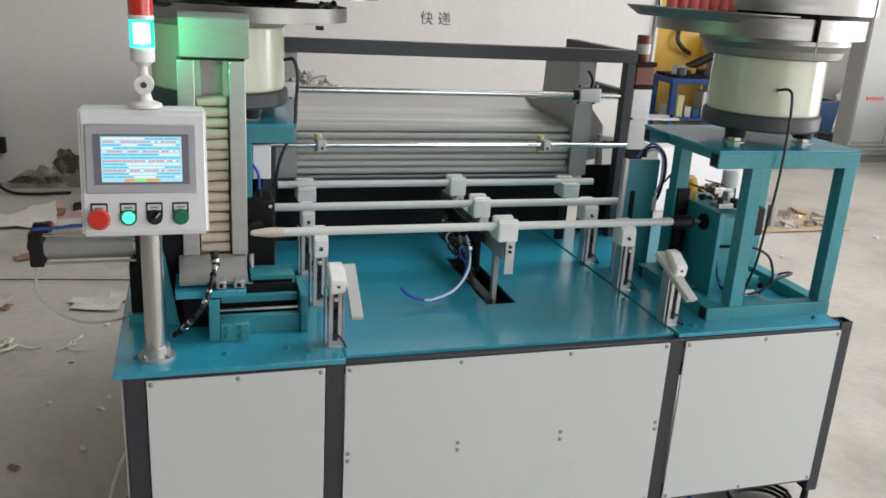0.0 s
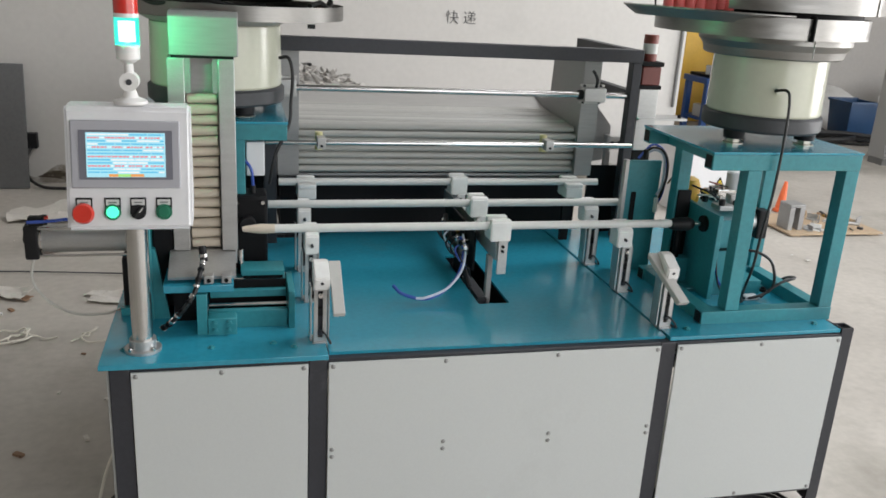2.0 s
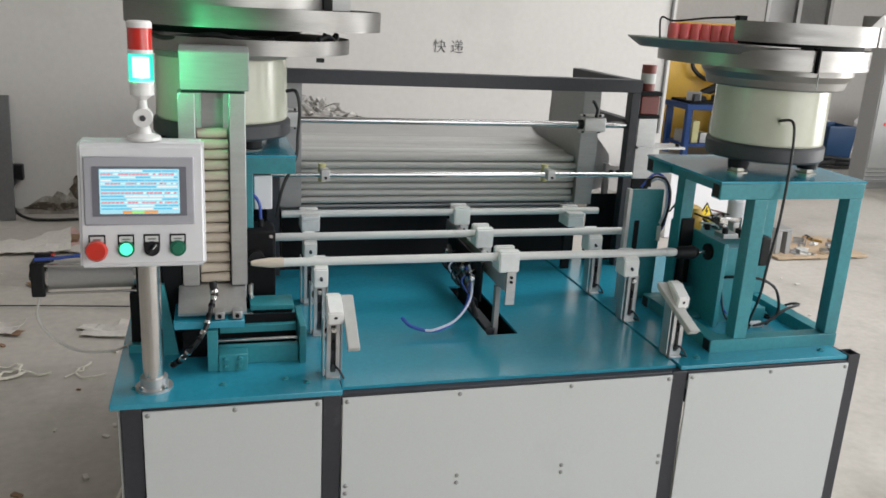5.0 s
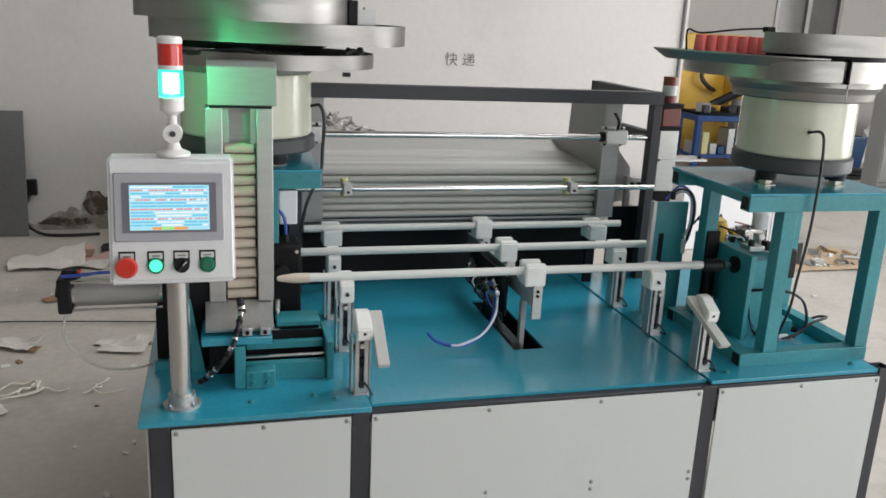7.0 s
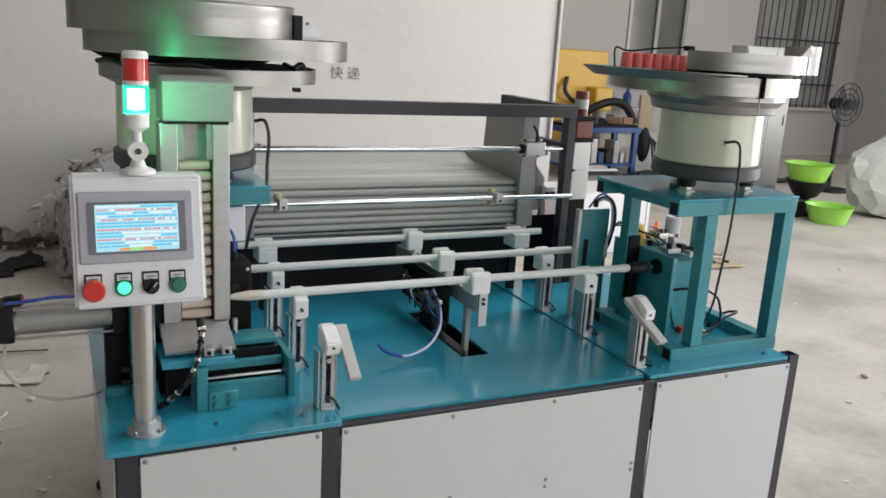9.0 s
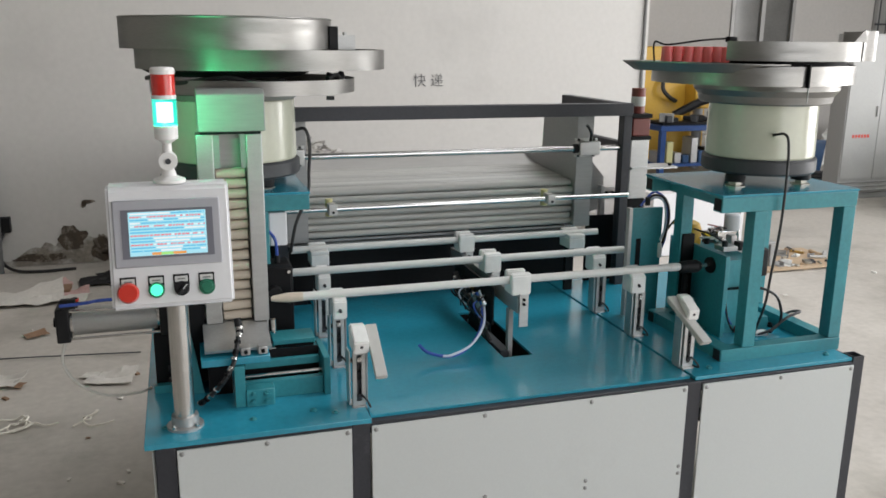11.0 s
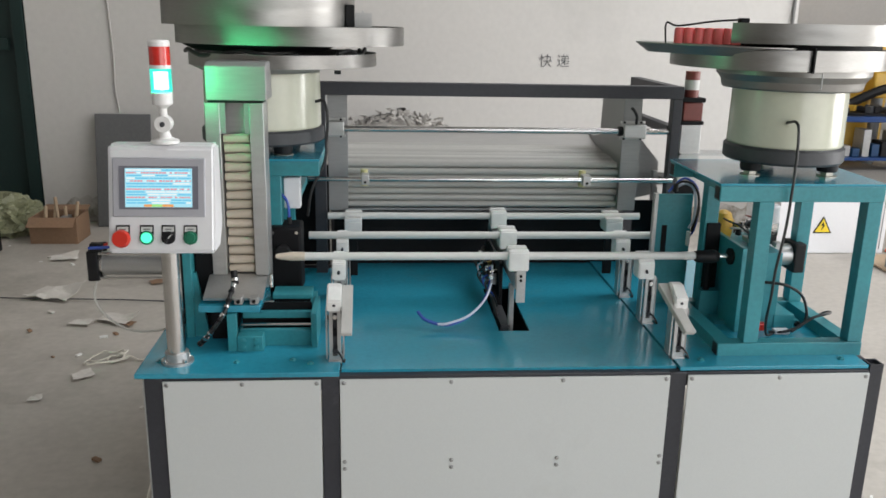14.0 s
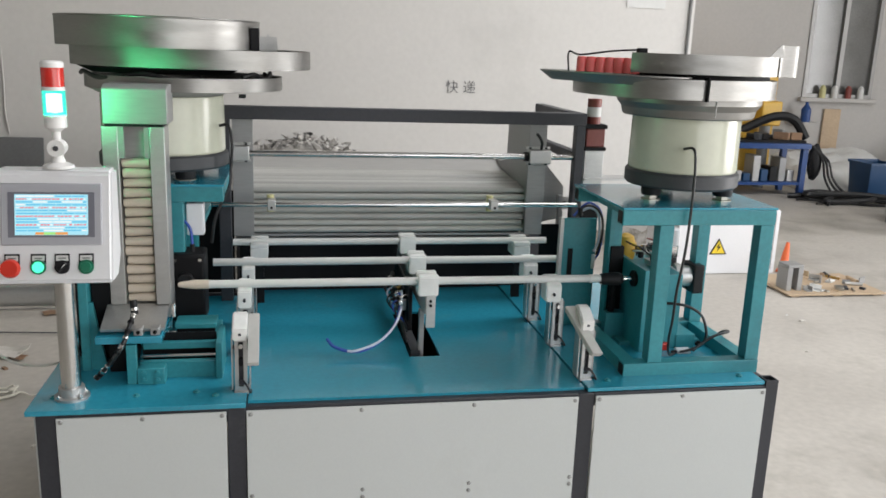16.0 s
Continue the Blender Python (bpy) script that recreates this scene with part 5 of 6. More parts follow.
for k in range(5):
    y = 2.20 + 0.05 * k
    part("fitting", R((0.776, y, 0.735 - 0.01 * (k % 2)), (0.752, y - 0.008, 0.730), 0.0065, 10), (CHROME, BLACK, BRASS)[k % 3], lift)
rnd = random.Random(31)
for k in range(7):
    y = 2.16 + 0.045 * k
    sag = rnd.uniform(0.012, 0.03)
    part("air_line", W([(0.752, y - 0.008, 0.728), (0.738 - sag * 0.5, y - 0.02, 0.728 - sag), (0.742, y - 0.035, 0.700 - sag), (0.760, y - 0.03, 0.672), (0.772, y - 0.01, 0.640)], 0.0028, 6, 5), (CABLE, AIR_BLUE, CABLE, CABLE, AIR_CLEAR, CABLE, CABLE)[k], lift)
    part("elbow", B((0.744, 0.758, y - 0.014, y - 0.002, 0.722, 0.738), bevel=0.003), (CHROME, BLACK)[k % 2], lift)
part("valve_block", B((0.758, 0.7755, 2.20, 2.40, 0.690, 0.722), bevel=0.002), ALU, lift, "small aluminium valve block")
part("cable_bundle", W([(0.765, 2.45, 0.74), (0.750, 2.36, 0.715), (0.758, 2.27, 0.70), (0.762, 2.20, 0.66), (0.775, 2.15, 0.60)], 0.008), CABLE, lift)
solo("air_hose", W([(0.760, 2.235, 0.735), (0.752, 2.17, 0.712), (0.725, 2.10, 0.676), (0.672, 2.045, 0.644), (0.610, 2.02, 0.630), (0.552, 2.035, 0.640), (0.53, 2.06, 0.656)], 0.0045), AIR_BLUE, (0.62, 2.02, 0.625), "dark blue air hose curling over the teal plate", "air hose", "air hoses")
solo("air_hose", W([(0.764, 2.228, 0.744), (0.756, 2.164, 0.720), (0.729, 2.093, 0.683), (0.675, 2.038, 0.651), (0.612, 2.014, 0.636), (0.585, 2.016, 0.634)], 0.0035), AIR_CLEAR, (0.66, 2.02, 0.63), "pale clear air hose curling over the teal plate", "air hose", "air hoses")

# ---- capping head inside the east stand ----
head = thing("capping_head", (1.515, 2.16, ZT), "teal capping head with a black chuck and silver cylinder", "machine head")
part("body", B((1.432, 1.446, 1.975, 2.272, ZT + 0.004, 0.866), bevel=0.002), TEAL, head, "teal upright bearing plate")
part("inner_body", B((1.447, 1.565, 2.005, 2.262, ZT + 0.004, 0.845), bevel=0.002), TEAL, head)
w = bmesh.new()
plate_xz(w, [(1.372, ZT + 0.004), (1.4315, ZT + 0.004), (1.4315, 0.70), (1.375, 0.70)], 2.10, 2.13)
part("gusset", w, TEAL, head)
part("bearing", R((1.424, 2.045, 0.824), (1.4315, 2.045, 0.824), 0.024, 28), BLACK_STEEL_SHADE, head)
part("spindle", R((1.385, 2.045, 0.824), (1.43, 2.045, 0.824), 0.0075, 16), CHROME, head)
part("chuck", R((1.324, 2.045, 0.824), (1.392, 2.045, 0.824), 0.020, 20, profile=((0, 0.015), (0.15, 0.018), (0.8, 0.020), (1, 0.014))), BLACK, head, "black rubber chuck")
part("slide_column", B((1.388, 1.431, 2.135, 2.19, 0.70, 0.90), bevel=0.003), BLACK_STEEL_SHADE, head, "black slide column")
part("spring_guide", R((1.396, 2.12, 0.70), (1.396, 2.12, 0.80), 0.010, 14), BLACK_STEEL_SHADE, head)
part("cylinder", R((1.552, 2.15, 0.80), (1.655, 2.15, 0.80), 0.033, 28), ALU, head)
part("cylinder_cap", B((1.655, 1.690, 2.110, 2.190, 0.752, 0.842), bevel=0.005), BLACK, head)
part("port_block", B((1.49, 1.54, 2.07, 2.12, 0.853, 0.868), bevel=0.002), ALU, head)
for k, (x, y) in enumerate(((1.50, 2.08), (1.52, 2.13), (1.505, 2.18), (1.53, 2.22), (1.51, 2.25))):
    part("fitting", R((x, y, 0.853), (x, y, 0.885), 0.009, 10), (BLACK, CHROME, BLACK, CHROME, BRASS)[k], head)
part("valve_row", B((1.56, 1.64, 2.20, 2.26, 0.845, 0.885), bevel=0.003), CHROME, head)
part("valve_bracket", B((1.552, 1.60, 2.19, 2.27, 0.838, 0.845)), ALU, head)
for k in range(3):
    y = 2.09 + 0.06 * k
    part("wire", W([(1.50, y, 0.88), (1.47, y + 0.02, 0.90), (1.455, y + 0.05, 0.905), (1.45, 2.28, 0.90 + 0.006 * k), (1.44, 2.30, 0.88)], 0.0028), (CABLE, WARN_Y, CABLE)[k], head)
rnd = random.Random(77)
for k in range(6):
    x, y = 1.460 + 0.030 * k, rnd.uniform(2.07, 2.24)
    pts = [(x, y, 0.86), (x + rnd.uniform(-0.02, 0.02), y + 0.01, 0.875 + rnd.uniform(0, 0.01)), (x + rnd.uniform(-0.05, 0.03), y + rnd.uniform(-0.03, 0.05), 0.88 + rnd.uniform(0, 0.02)), (x + rnd.uniform(-0.05, 0.05), y + 0.05, 0.875), (x + rnd.uniform(-0.04, 0.04), y + 0.08, 0.86)]
    part("wire", W(pts, rnd.choice((0.002, 0.003)), 6, 5), rnd.choice((CABLE, CABLE, GREY_RING, MAROON, NYLON)), head)
bm = bmesh.new()
lathe(bm, 1.462, 2.20, ((0.0, 0.846), (0.026, 0.846), (0.029, 0.856), (0.029, 0.898), (0.022, 0.918), (0.008, 0.926), (0.0, 0.927)), 24)
part("muffler", bm, YELLOW, head, "yellow domed exhaust muffler")
bm = bmesh.new()
lathe(bm, 1.615, 2.21, ((0.0, 0.886), (0.024, 0.886), (0.025, 0.892), (0.025, 0.934), (0.021, 0.940), (0.0, 0.940)), 24)
part("filter_cup", bm, WHITE_BOX, head, "white filter cup")
for k in range(5):
    y0 = 2.055 + 0.042 * k
    part("valve", B((1.566, 1.586, y0, y0 + 0.030, 0.8455, 0.8475 + 0.012 * (1 + k % 3)), bevel=0.002), (ALU, BLACK, ALU, BEZEL, BLACK)[k], head)
for k in range(4):
    y0 = 1.995 + 0.012 * k
    part("wire", W([(1.448, y0 + 0.05, 0.855), (1.452, y0 + 0.01, 0.80 - 0.02 * k), (1.458, y0, 0.72), (1.47 + 0.01 * k, y0 - 0.005, 0.66), (1.50 + 0.02 * k, y0 + 0.01, 0.624)], 0.0026, 6, 6), (CABLE, AIR_BLUE, CABLE, GREY_RING)[k], head)
part("base_wedge", B((1.40, 1.66, 2.04, 2.10, ZT + 0.004, 0.628), (1.56, 1.62, 2.0, 2.18, ZT + 0.004, 0.66), bevel=0.002), TEAL, head)
for x, y in ((1.63, 2.07), (1.645, 2.02)):
    h = bmesh.new()
    hexbolt(h, (x, y, 0.628 if y > 2.04 else ZT + 0.004), (0, 0, 1), 0.011, 0.010)
    part("bolt", h, BLACK_STEEL_SHADE, head)
solo("red_connector", B((1.503, 1.535, 1.985, 2.02, ZT + 0.003, 0.638), bevel=0.004), RED, (1.52, 2.0, ZT + 0.003), "small red connector lying on the plate", "connector")
solo("grey_connector", B((1.545, 1.590, 1.955, 1.98, ZT + 0.003, 0.630), bevel=0.004), WHITE_BOX, (1.57, 1.965, ZT + 0.003), "small white connector lying on the plate", "connector")

# teal guide plate and brackets between the hopper and the east stand
gp = thing("guide_plate", (1.32, 2.24, ZT), "teal upright guide plate with looped air lines", "bracket")
part("plate", B((1.268, 1.376, 2.236, 2.248, ZT + 0.003, 0.966), bevel=0.002), TEAL, gp)
# Solid plate: a black patch on its face carries the slot's shade.
part("slot", B((1.286, 1.302, 2.2335, 2.2355, 0.77, 0.87)), BLACK_STEEL_SHADE, gp, "black patch standing in for a shaded slot in the plate")
part("edge_strip", B((1.256, 1.2675, 2.232, 2.252, ZT + 0.003, 0.968), bevel=0.001), ALU, gp, "silver strip along the plate edge")
part("end_sensor", B((1.364, 1.374, 2.224, 2.2355, 0.806, 0.852), bevel=0.002), BEACON_WHITE, gp, "white end sensor")
part("elbow", R((1.318, 2.2355, 0.975), (1.318, 2.2355, 1.0), 0.008, 12), BLACK, gp)
part("air_line", W([(1.318, 2.235, 0.995), (1.335, 2.225, 1.008), (1.366, 2.222, 1.0), (1.388, 2.225, 0.965), (1.392, 2.228, 0.91), (1.378, 2.232, 0.85)], 0.004), CABLE, gp)
part("air_line", W([(1.318, 2.240, 0.985), (1.345, 2.23, 1.0), (1.372, 2.228, 0.985), (1.383, 2.23, 0.94), (1.382, 2.232, 0.89), (1.370, 2.2335, 0.86)], 0.004), AIR_CLEAR, gp)
part("air_line", W([(1.30, 2.245, 0.972), (1.345, 2.25, 1.012), (1.385, 2.245, 0.99), (1.398, 2.24, 0.93), (1.39, 2.238, 0.86), (1.372, 2.2335, 0.83)], 0.0036), AIR_BLUE, gp)

# slim silver column between the hopper wing and the guide plate
sc = thing("sensor_column", (1.41, 2.70, ZT), "slim silver column with a bolted bracket on top", "bracket")
part("column", B((1.398, 1.418, 2.690, 2.710, ZT + 0.003, 0.900), bevel=0.001), ALU, sc)
part("bracket", B((1.397, 1.412, 2.688, 2.712, 0.9005, 0.958), (1.4125, 1.468, 2.702, 2.712, 0.905, 0.950), bevel=0.001), ALU, sc)
for x in (1.425, 1.452):
    part("bolt", R((x, 2.694, 0.928), (x, 2.702, 0.928), 0.007, 8), BLACK_STEEL_SHADE, sc)

# drive post with a maroon motor; its lower part is blackened for the shade there
mp_ = thing("drive_post", (1.475, 2.60, ZT), "silver drive post with a maroon motor on top", "drive")
part("post", B((1.440, 1.510, 2.568, 2.630, 0.93, 1.137), bevel=0.002), ALU, mp_)
part("post_lower", B((1.442, 1.508, 2.570, 2.628, ZT + 0.003, 0.9295), bevel=0.003), BLACK_STEEL_SHADE, mp_, "lower drive post, blackened to match the dark there")
part("motor", B((1.441, 1.509, 2.566, 2.634, 1.150, 1.212), bevel=0.004), MAROON, mp_, "maroon painted motor")
for z0, z1 in ((1.1375, 1.1495), (1.2125, 1.227)):
    part("motor_flange", B((1.436, 1.514, 2.562, 2.638, z0, z1), bevel=0.001), BLACK_STEEL_SHADE, mp_)
part("encoder", R((1.475, 2.60, 1.2275), (1.475, 2.60, 1.313), 0.024, 20), MAROON, mp_, "dull red encoder cover")
part("encoder_band", R((1.475, 2.60, 1.252), (1.475, 2.60, 1.285), 0.0246, 20), LABEL, mp_, "pale label band with unreadable print")
part("cover_plate", B((1.44, 1.62, 2.55, 2.64, 1.035, 1.042)), ALU, mp_)
part("cover_bolt", R((1.60, 2.57, 1.0425), (1.60, 2.57, 1.052), 0.007, 8), BLACK_STEEL_SHADE, mp_)
part("tie_rod", R((1.437, 2.585, 1.111), (1.4405, 2.585, 1.111), 0.0105, 18), CHROME, mp_, "polished stub shaft into the post")

# two thin teal patches added on the plate
for x, y in ((0.255, 1.93), (0.262, 1.80)):
    solo("plate_patch", B((x - 0.013, x + 0.013, y - 0.02, y + 0.02, ZT + 0.004, ZT + 0.007), bevel=0.001), TEAL_TOP, (x, y, ZT + 0.004), "thin raised teal patch on the plate", "cover", "cover tabs")
# ---- things about the workshop ----
cabi = thing("switch_cabinet", (3.6, 5.3, 0.0), "white steel switch cabinet with a yellow warning sticker", "cabinet")
part("body", B((3.05, 3.80, 5.0, 5.5, 0.0, 0.45), bevel=0.006), WHITE_BOX, cabi)
part("door_gap", B((3.765, 3.769, 4.997, 4.9995, 0.03, 0.43)), GREY_BOARD, cabi)
s = bmesh.new()
plate_xz(s, [(3.29, 0.14), (3.42, 0.14), (3.355, 0.255)], 4.996, 4.999)
st = part("warning_sticker", s, BLACK, cabi, "yellow triangle warning sticker with black edge")
s = bmesh.new()
plate_xz(s, [(3.305, 0.148), (3.405, 0.148), (3.355, 0.237)], 4.994, 4.9955)
part("yellow_field", s, WARN_Y, st)
s = bmesh.new()
plate_xz(s, [(3.358, 0.223), (3.340, 0.190), (3.354, 0.192), (3.345, 0.157), (3.370, 0.198), (3.357, 0.196)], 4.992, 4.9935)
part("bolt_sign", s, BLACK, st)

pal = thing("parts_pallet", (3.75, 4.6, 0.0), "flat pale board with machine scraps on it", "pallet")
part("board", B((3.55, 4.25, 4.42, 4.90, 0.008, 0.02), bevel=0.002), PLYWOOD, pal)
for x in (3.58, 3.88, 4.16):
    part("batten", B((x, x + 0.06, 4.43, 4.89, 0.0, 0.008)), PLYWOOD, pal)
solo("orange_guard", R((3.88, 5.02, 0.0), (3.905, 5.03, 0.215), 0.042, 20, 0.013, profile=((0, 0.046), (0.08, 0.044), (0.1, 0.034), (0.6, 0.024), (1, 0.012))), ORANGE, (3.88, 5.02, 0.0), "orange plastic cone standing on the floor", "cone")
rnd = random.Random(21)
bl = thing("steel_bracket_block", (3.63, 4.56, 0.02), "grey steel bracket block on the board", "bracket")
part("cheek", B((3.58, 3.615, 4.50, 4.62, 0.02, 0.17), bevel=0.003), SHEET, bl)
part("cheek", B((3.655, 3.69, 4.50, 4.62, 0.02, 0.17), bevel=0.003), SHEET, bl)
part("bridge", B((3.58, 3.69, 4.50, 4.62, 0.171, 0.19), bevel=0.003), SHEET, bl)
for k in range(30):
    x, y = rnd.uniform(3.73, 4.22), rnd.uniform(4.47, 4.86)
    a = rnd.uniform(0.012, 0.042)
    bm = bmesh.new()
    m = Matrix.Translation((x, y, 0.02)) @ Euler((0, 0, rnd.uniform(0, 3))).to_matrix().to_4x4()
    if k % 3 == 0:
        rod(bm, m @ Vector((-a * 1.6, 0, a * 0.32)), m @ Vector((a * 1.6, 0, a * 0.32)), a * 0.32, 12)
    elif k % 3 == 1:  # an angle piece
        box(bm, -a, a, -a * 0.6, a * 0.6, 0.0005, a * 0.18, 0.001, m)
        box(bm, -a, a, -a * 0.6, -a * 0.42, a * 0.185, a * 1.1, 0.001, m)
    else:
        box(bm, -a, a, -a * 0.6, a * 0.6, 0.0005, a * rnd.uniform(0.4, 1.0), 0.003, m)
    solo("metal_offcut", bm, rnd.choice((BRASS, ALU, NYLON, PLYWOOD, SHEET, STEEL_DARK, NUT)), (x, y, 0.02), "small machined offcut lying on the board", "offcut", "offcuts on the board")

# heap of crumpled film beyond the hopper
bm = bmesh.new()
rnd = random.Random(8)
lathe(bm, 0.55, 5.35, [(0.0, 0.0)] + [(0.78 * (1 - (k / 16) ** 4.5), 0.85 * k / 16) for k in range(17)], 46)
for v in bm.verts:
    v.co += 0.07 * noise.noise_vector(v.co * 7) + 0.035 * noise.noise_vector(v.co * 19)
    v.co.y = min(5.85, v.co.y)
    v.co.z = max(0.0, v.co.z)
for k in range(620):
    a, h = rnd.uniform(0, math.tau), rnd.random() ** 0.6
    r = 0.78 * (1 - h ** 4.5) * rnd.uniform(0.75, 1.05)
    c = Vector((0.55 + 1.15 * r * math.cos(a), min(5.78, 5.35 + r * math.sin(a)), 0.84 * h + rnd.uniform(-0.02, 0.05)))
    q = [c + Vector((rnd.uniform(-1, 1), rnd.uniform(-1, 1), rnd.uniform(-0.6, 0.6))) * rnd.uniform(0.02, 0.06) for _ in range(5)]
    cv = bm.verts.new(c + Vector((0, 0, rnd.uniform(0.0, 0.03))))
    vs = [bm.verts.new((p.x, min(5.86, p.y), max(0.005, p.z))) for p in q]
    for i in range(5):
        bm.faces.new((cv, vs[i], vs[(i + 1) % 5]))
solo("film_heap", bm, SCRAP, (0.55, 5.35, 0.0), "heap of crumpled grey plastic film against the wall", "scrap heap", kind="stuff")

# leaning board, crate and floor items to the west
bm = bmesh.new()
box(bm, -0.19, 0.19, -0.008, 0.008, 0.0, 0.79, 0.004, Matrix.Translation((-1.365, 5.72, 0.0)) @ Euler((radians(-9), 0, 0)).to_matrix().to_4x4())
solo("leaning_board", bm, DARK_BOARD, (-1.365, 5.72, 0.0), "dark grey board leaning against the wall", "board")
cr = thing("carton", (-1.68, 5.4, 0.0), "open brown carton with sticks in it", "box")
part("body", B((-1.84, -1.54, 5.25, 5.26, 0, 0.17), (-1.84, -1.54, 5.49, 5.50, 0, 0.17), (-1.84, -1.83, 5.26, 5.49, 0, 0.17), (-1.55, -1.54, 5.26, 5.49, 0, 0.17), (-1.83, -1.55, 5.26, 5.49, 0, 0.01)), CARTON, cr)
for y0, y1, lean in ((5.19, 5.252, -0.05), (5.498, 5.56, 0.02)):
    fl = bmesh.new()
    near = y0 if y0 < 5.3 else y1
    far = y1 if y0 < 5.3 else y0
    plate_yz(fl, [(far, 0.171), (near, 0.171 + lean), (near, 0.175 + lean), (far, 0.175)], -1.835, -1.545)
    part("flap", fl, CARTON, cr, "bent-out carton flap")
for k in range(4):
    x = -1.79 + 0.06 * k
    part("offcut", B((x, x + 0.05, 5.30 + 0.03 * (k % 2), 5.42, 0.011, 0.10 + 0.03 * (k % 3)), bevel=0.004), (BLACK, PLYWOOD, GREY_BOARD, BLACK)[k], cr)
for k in range(5):
    x = -1.78 + 0.045 * k
    part("stick", R((x, 5.36, 0.01), (x + 0.03 * math.sin(k * 2), 5.40, 0.22 + 0.03 * (k % 3)), 0.012, 8), PLYWOOD, cr)
bm = bmesh.new()
bmesh.ops.create_icosphere(bm, subdivisions=5, radius=0.2)
for v in bm.verts:
    crease = abs(noise.noise(v.co * 11)) * 0.55 + abs(noise.noise(v.co * 27)) * 0.22
    v.co = Vector((v.co.x * 1.2, v.co.y, max(-0.1, v.co.z * 0.8))) * (1.12 - crease + 0.2 * noise.noise(v.co * 5))
    v.co += Vector((-2.08, 5.55, 0.11))
solo("sack", bm, OLIVE_BAG, (-2.08, 5.55, 0.0), "crumpled olive plastic sack on the floor", "sack")
so = thing("wall_socket_box", (-1.17, 5.84, 0.24), "black wall socket with a hanging lead", "socket")
part("box", B((-1.20, -1.13, 5.82, 5.875, 0.24, 0.34), bevel=0.006), BLACK, so)
part("lead", W([(-1.17, 5.83, 0.25), (-1.20, 5.80, 0.17), (-1.19, 5.78, 0.06), (-1.1, 5.72, 0.012), (-0.95, 5.68, 0.01), (-0.75, 5.7, 0.01)], 0.01), CABLE, so)
bc = thing("black_crate", (-2.1, 4.9, 0.0), "low black plastic crates lying on the floor", "crate")
part("crate_body", B((-2.9, -1.95, 4.55, 5.1, 0.0, 0.14), bevel=0.01), BLACK, bc)
for x in (-2.8, -2.5, -2.2):
    part("insert", B((x, x + 0.12, 4.545, 4.6, 0.05, 0.10)), LABEL, bc)

rnd = random.Random(14)


def scrap_sheet(x, y, s, material, label, cat, group):
    """A creased sheet, lying nearly flat with a corner or two curled up."""
    bm = bmesh.new()
    n = 6
    turn, lift, seed = rnd.uniform(-0.6, 0.6), rnd.uniform(0.10, 0.26), rnd.uniform(0, 50)
    wide = rnd.uniform(1.2, 1.7)
    g = []
    for i in range(n + 1):
        row = []
        for j in range(n + 1):
            u, v = (i / n - 0.5) * wide, j / n - 0.5
            q = noise.noise((u * 2.2 + seed, v * 2.2, 0.3))
            ragged = 1 + 0.16 * noise.noise((seed, math.atan2(v, u) * 1.5, 0.0))
            a, b = s * u * ragged, s * v * ragged
            curl = max(0.0, u * 0.8 + v * 0.9 - 0.25) * lift * 1.6
            row.append(bm.verts.new((x + a * math.cos(turn) - b * math.sin(turn), y + a * math.sin(turn) + b * math.cos(turn), 0.005 + s * (abs(q) * lift * 0.95 + 0.05 * abs(noise.noise((u * 9 + seed, v * 9, 2.0))) + curl))))
        g.append(row)
    for i in range(n):
        for j in range(n):
            bm.faces.new((g[i][j], g[i + 1][j], g[i + 1][j + 1], g[i][j + 1]))
    r = bmesh.ops.extrude_face_region(bm, geom=bm.faces[:])
    bmesh.ops.translate(bm, verts=[v for v in r["geom"] if isinstance(v, bmesh.types.BMVert)], vec=(0, 0, 0.002))
    solo("paper_scrap", bm, material, (x, y, 0.0), label, cat, group)


for x, y, s in ((-0.86, 3.79, 0.11), (-1.02, 3.75, 0.07), (-0.41, 3.70, 0.13), (-0.50, 3.76, 0.06), (-1.30, 4.19, 0.20), (-0.95, 5.05, 0.26), (-0.70, 5.0, 0.14), (-0.81, 3.12, 0.06), (-0.92, 2.90, 0.04), (-1.5, 4.9, 0.12), (-1.15, 2.75, 0.05)):
    scrap_sheet(x, y, s, PAPER, "crumpled pale paper scrap on the concrete", "paper scrap", "paper scraps")
solo("flat_packet", B((-0.95, -0.73, 5.14, 5.26, 0.004, 0.03), bevel=0.004), CARTON, (-0.84, 5.2, 0.0), "faded brown packet lying on the floor", "packet")
for cx, cy, n, s in ((-0.64, 3.28, 24, 0.13), (-0.78, 3.31, 14, 0.08), (-0.50, 3.245, 12, 0.07)):
    pts, a = [], 0.4
    x, y = cx - s, cy
    for k in range(n):
        a += rnd.uniform(0.1, 1.9) if k % 4 else rnd.uniform(-1.6, 0.3)
        x, y = x + 0.036 * math.cos(a) + 2 * s / n * 0.9, y + 0.034 * math.sin(a) + 0.15 * (cy - y)
        pts.append((x, y, 0.005 + 0.005 * (k % 3)))
    solo("string_tangle", W(pts, 0.0034, 6, 5), STRING, (cx, cy, 0.0), "tangle of white packing string on the floor", "string", "string tangles")
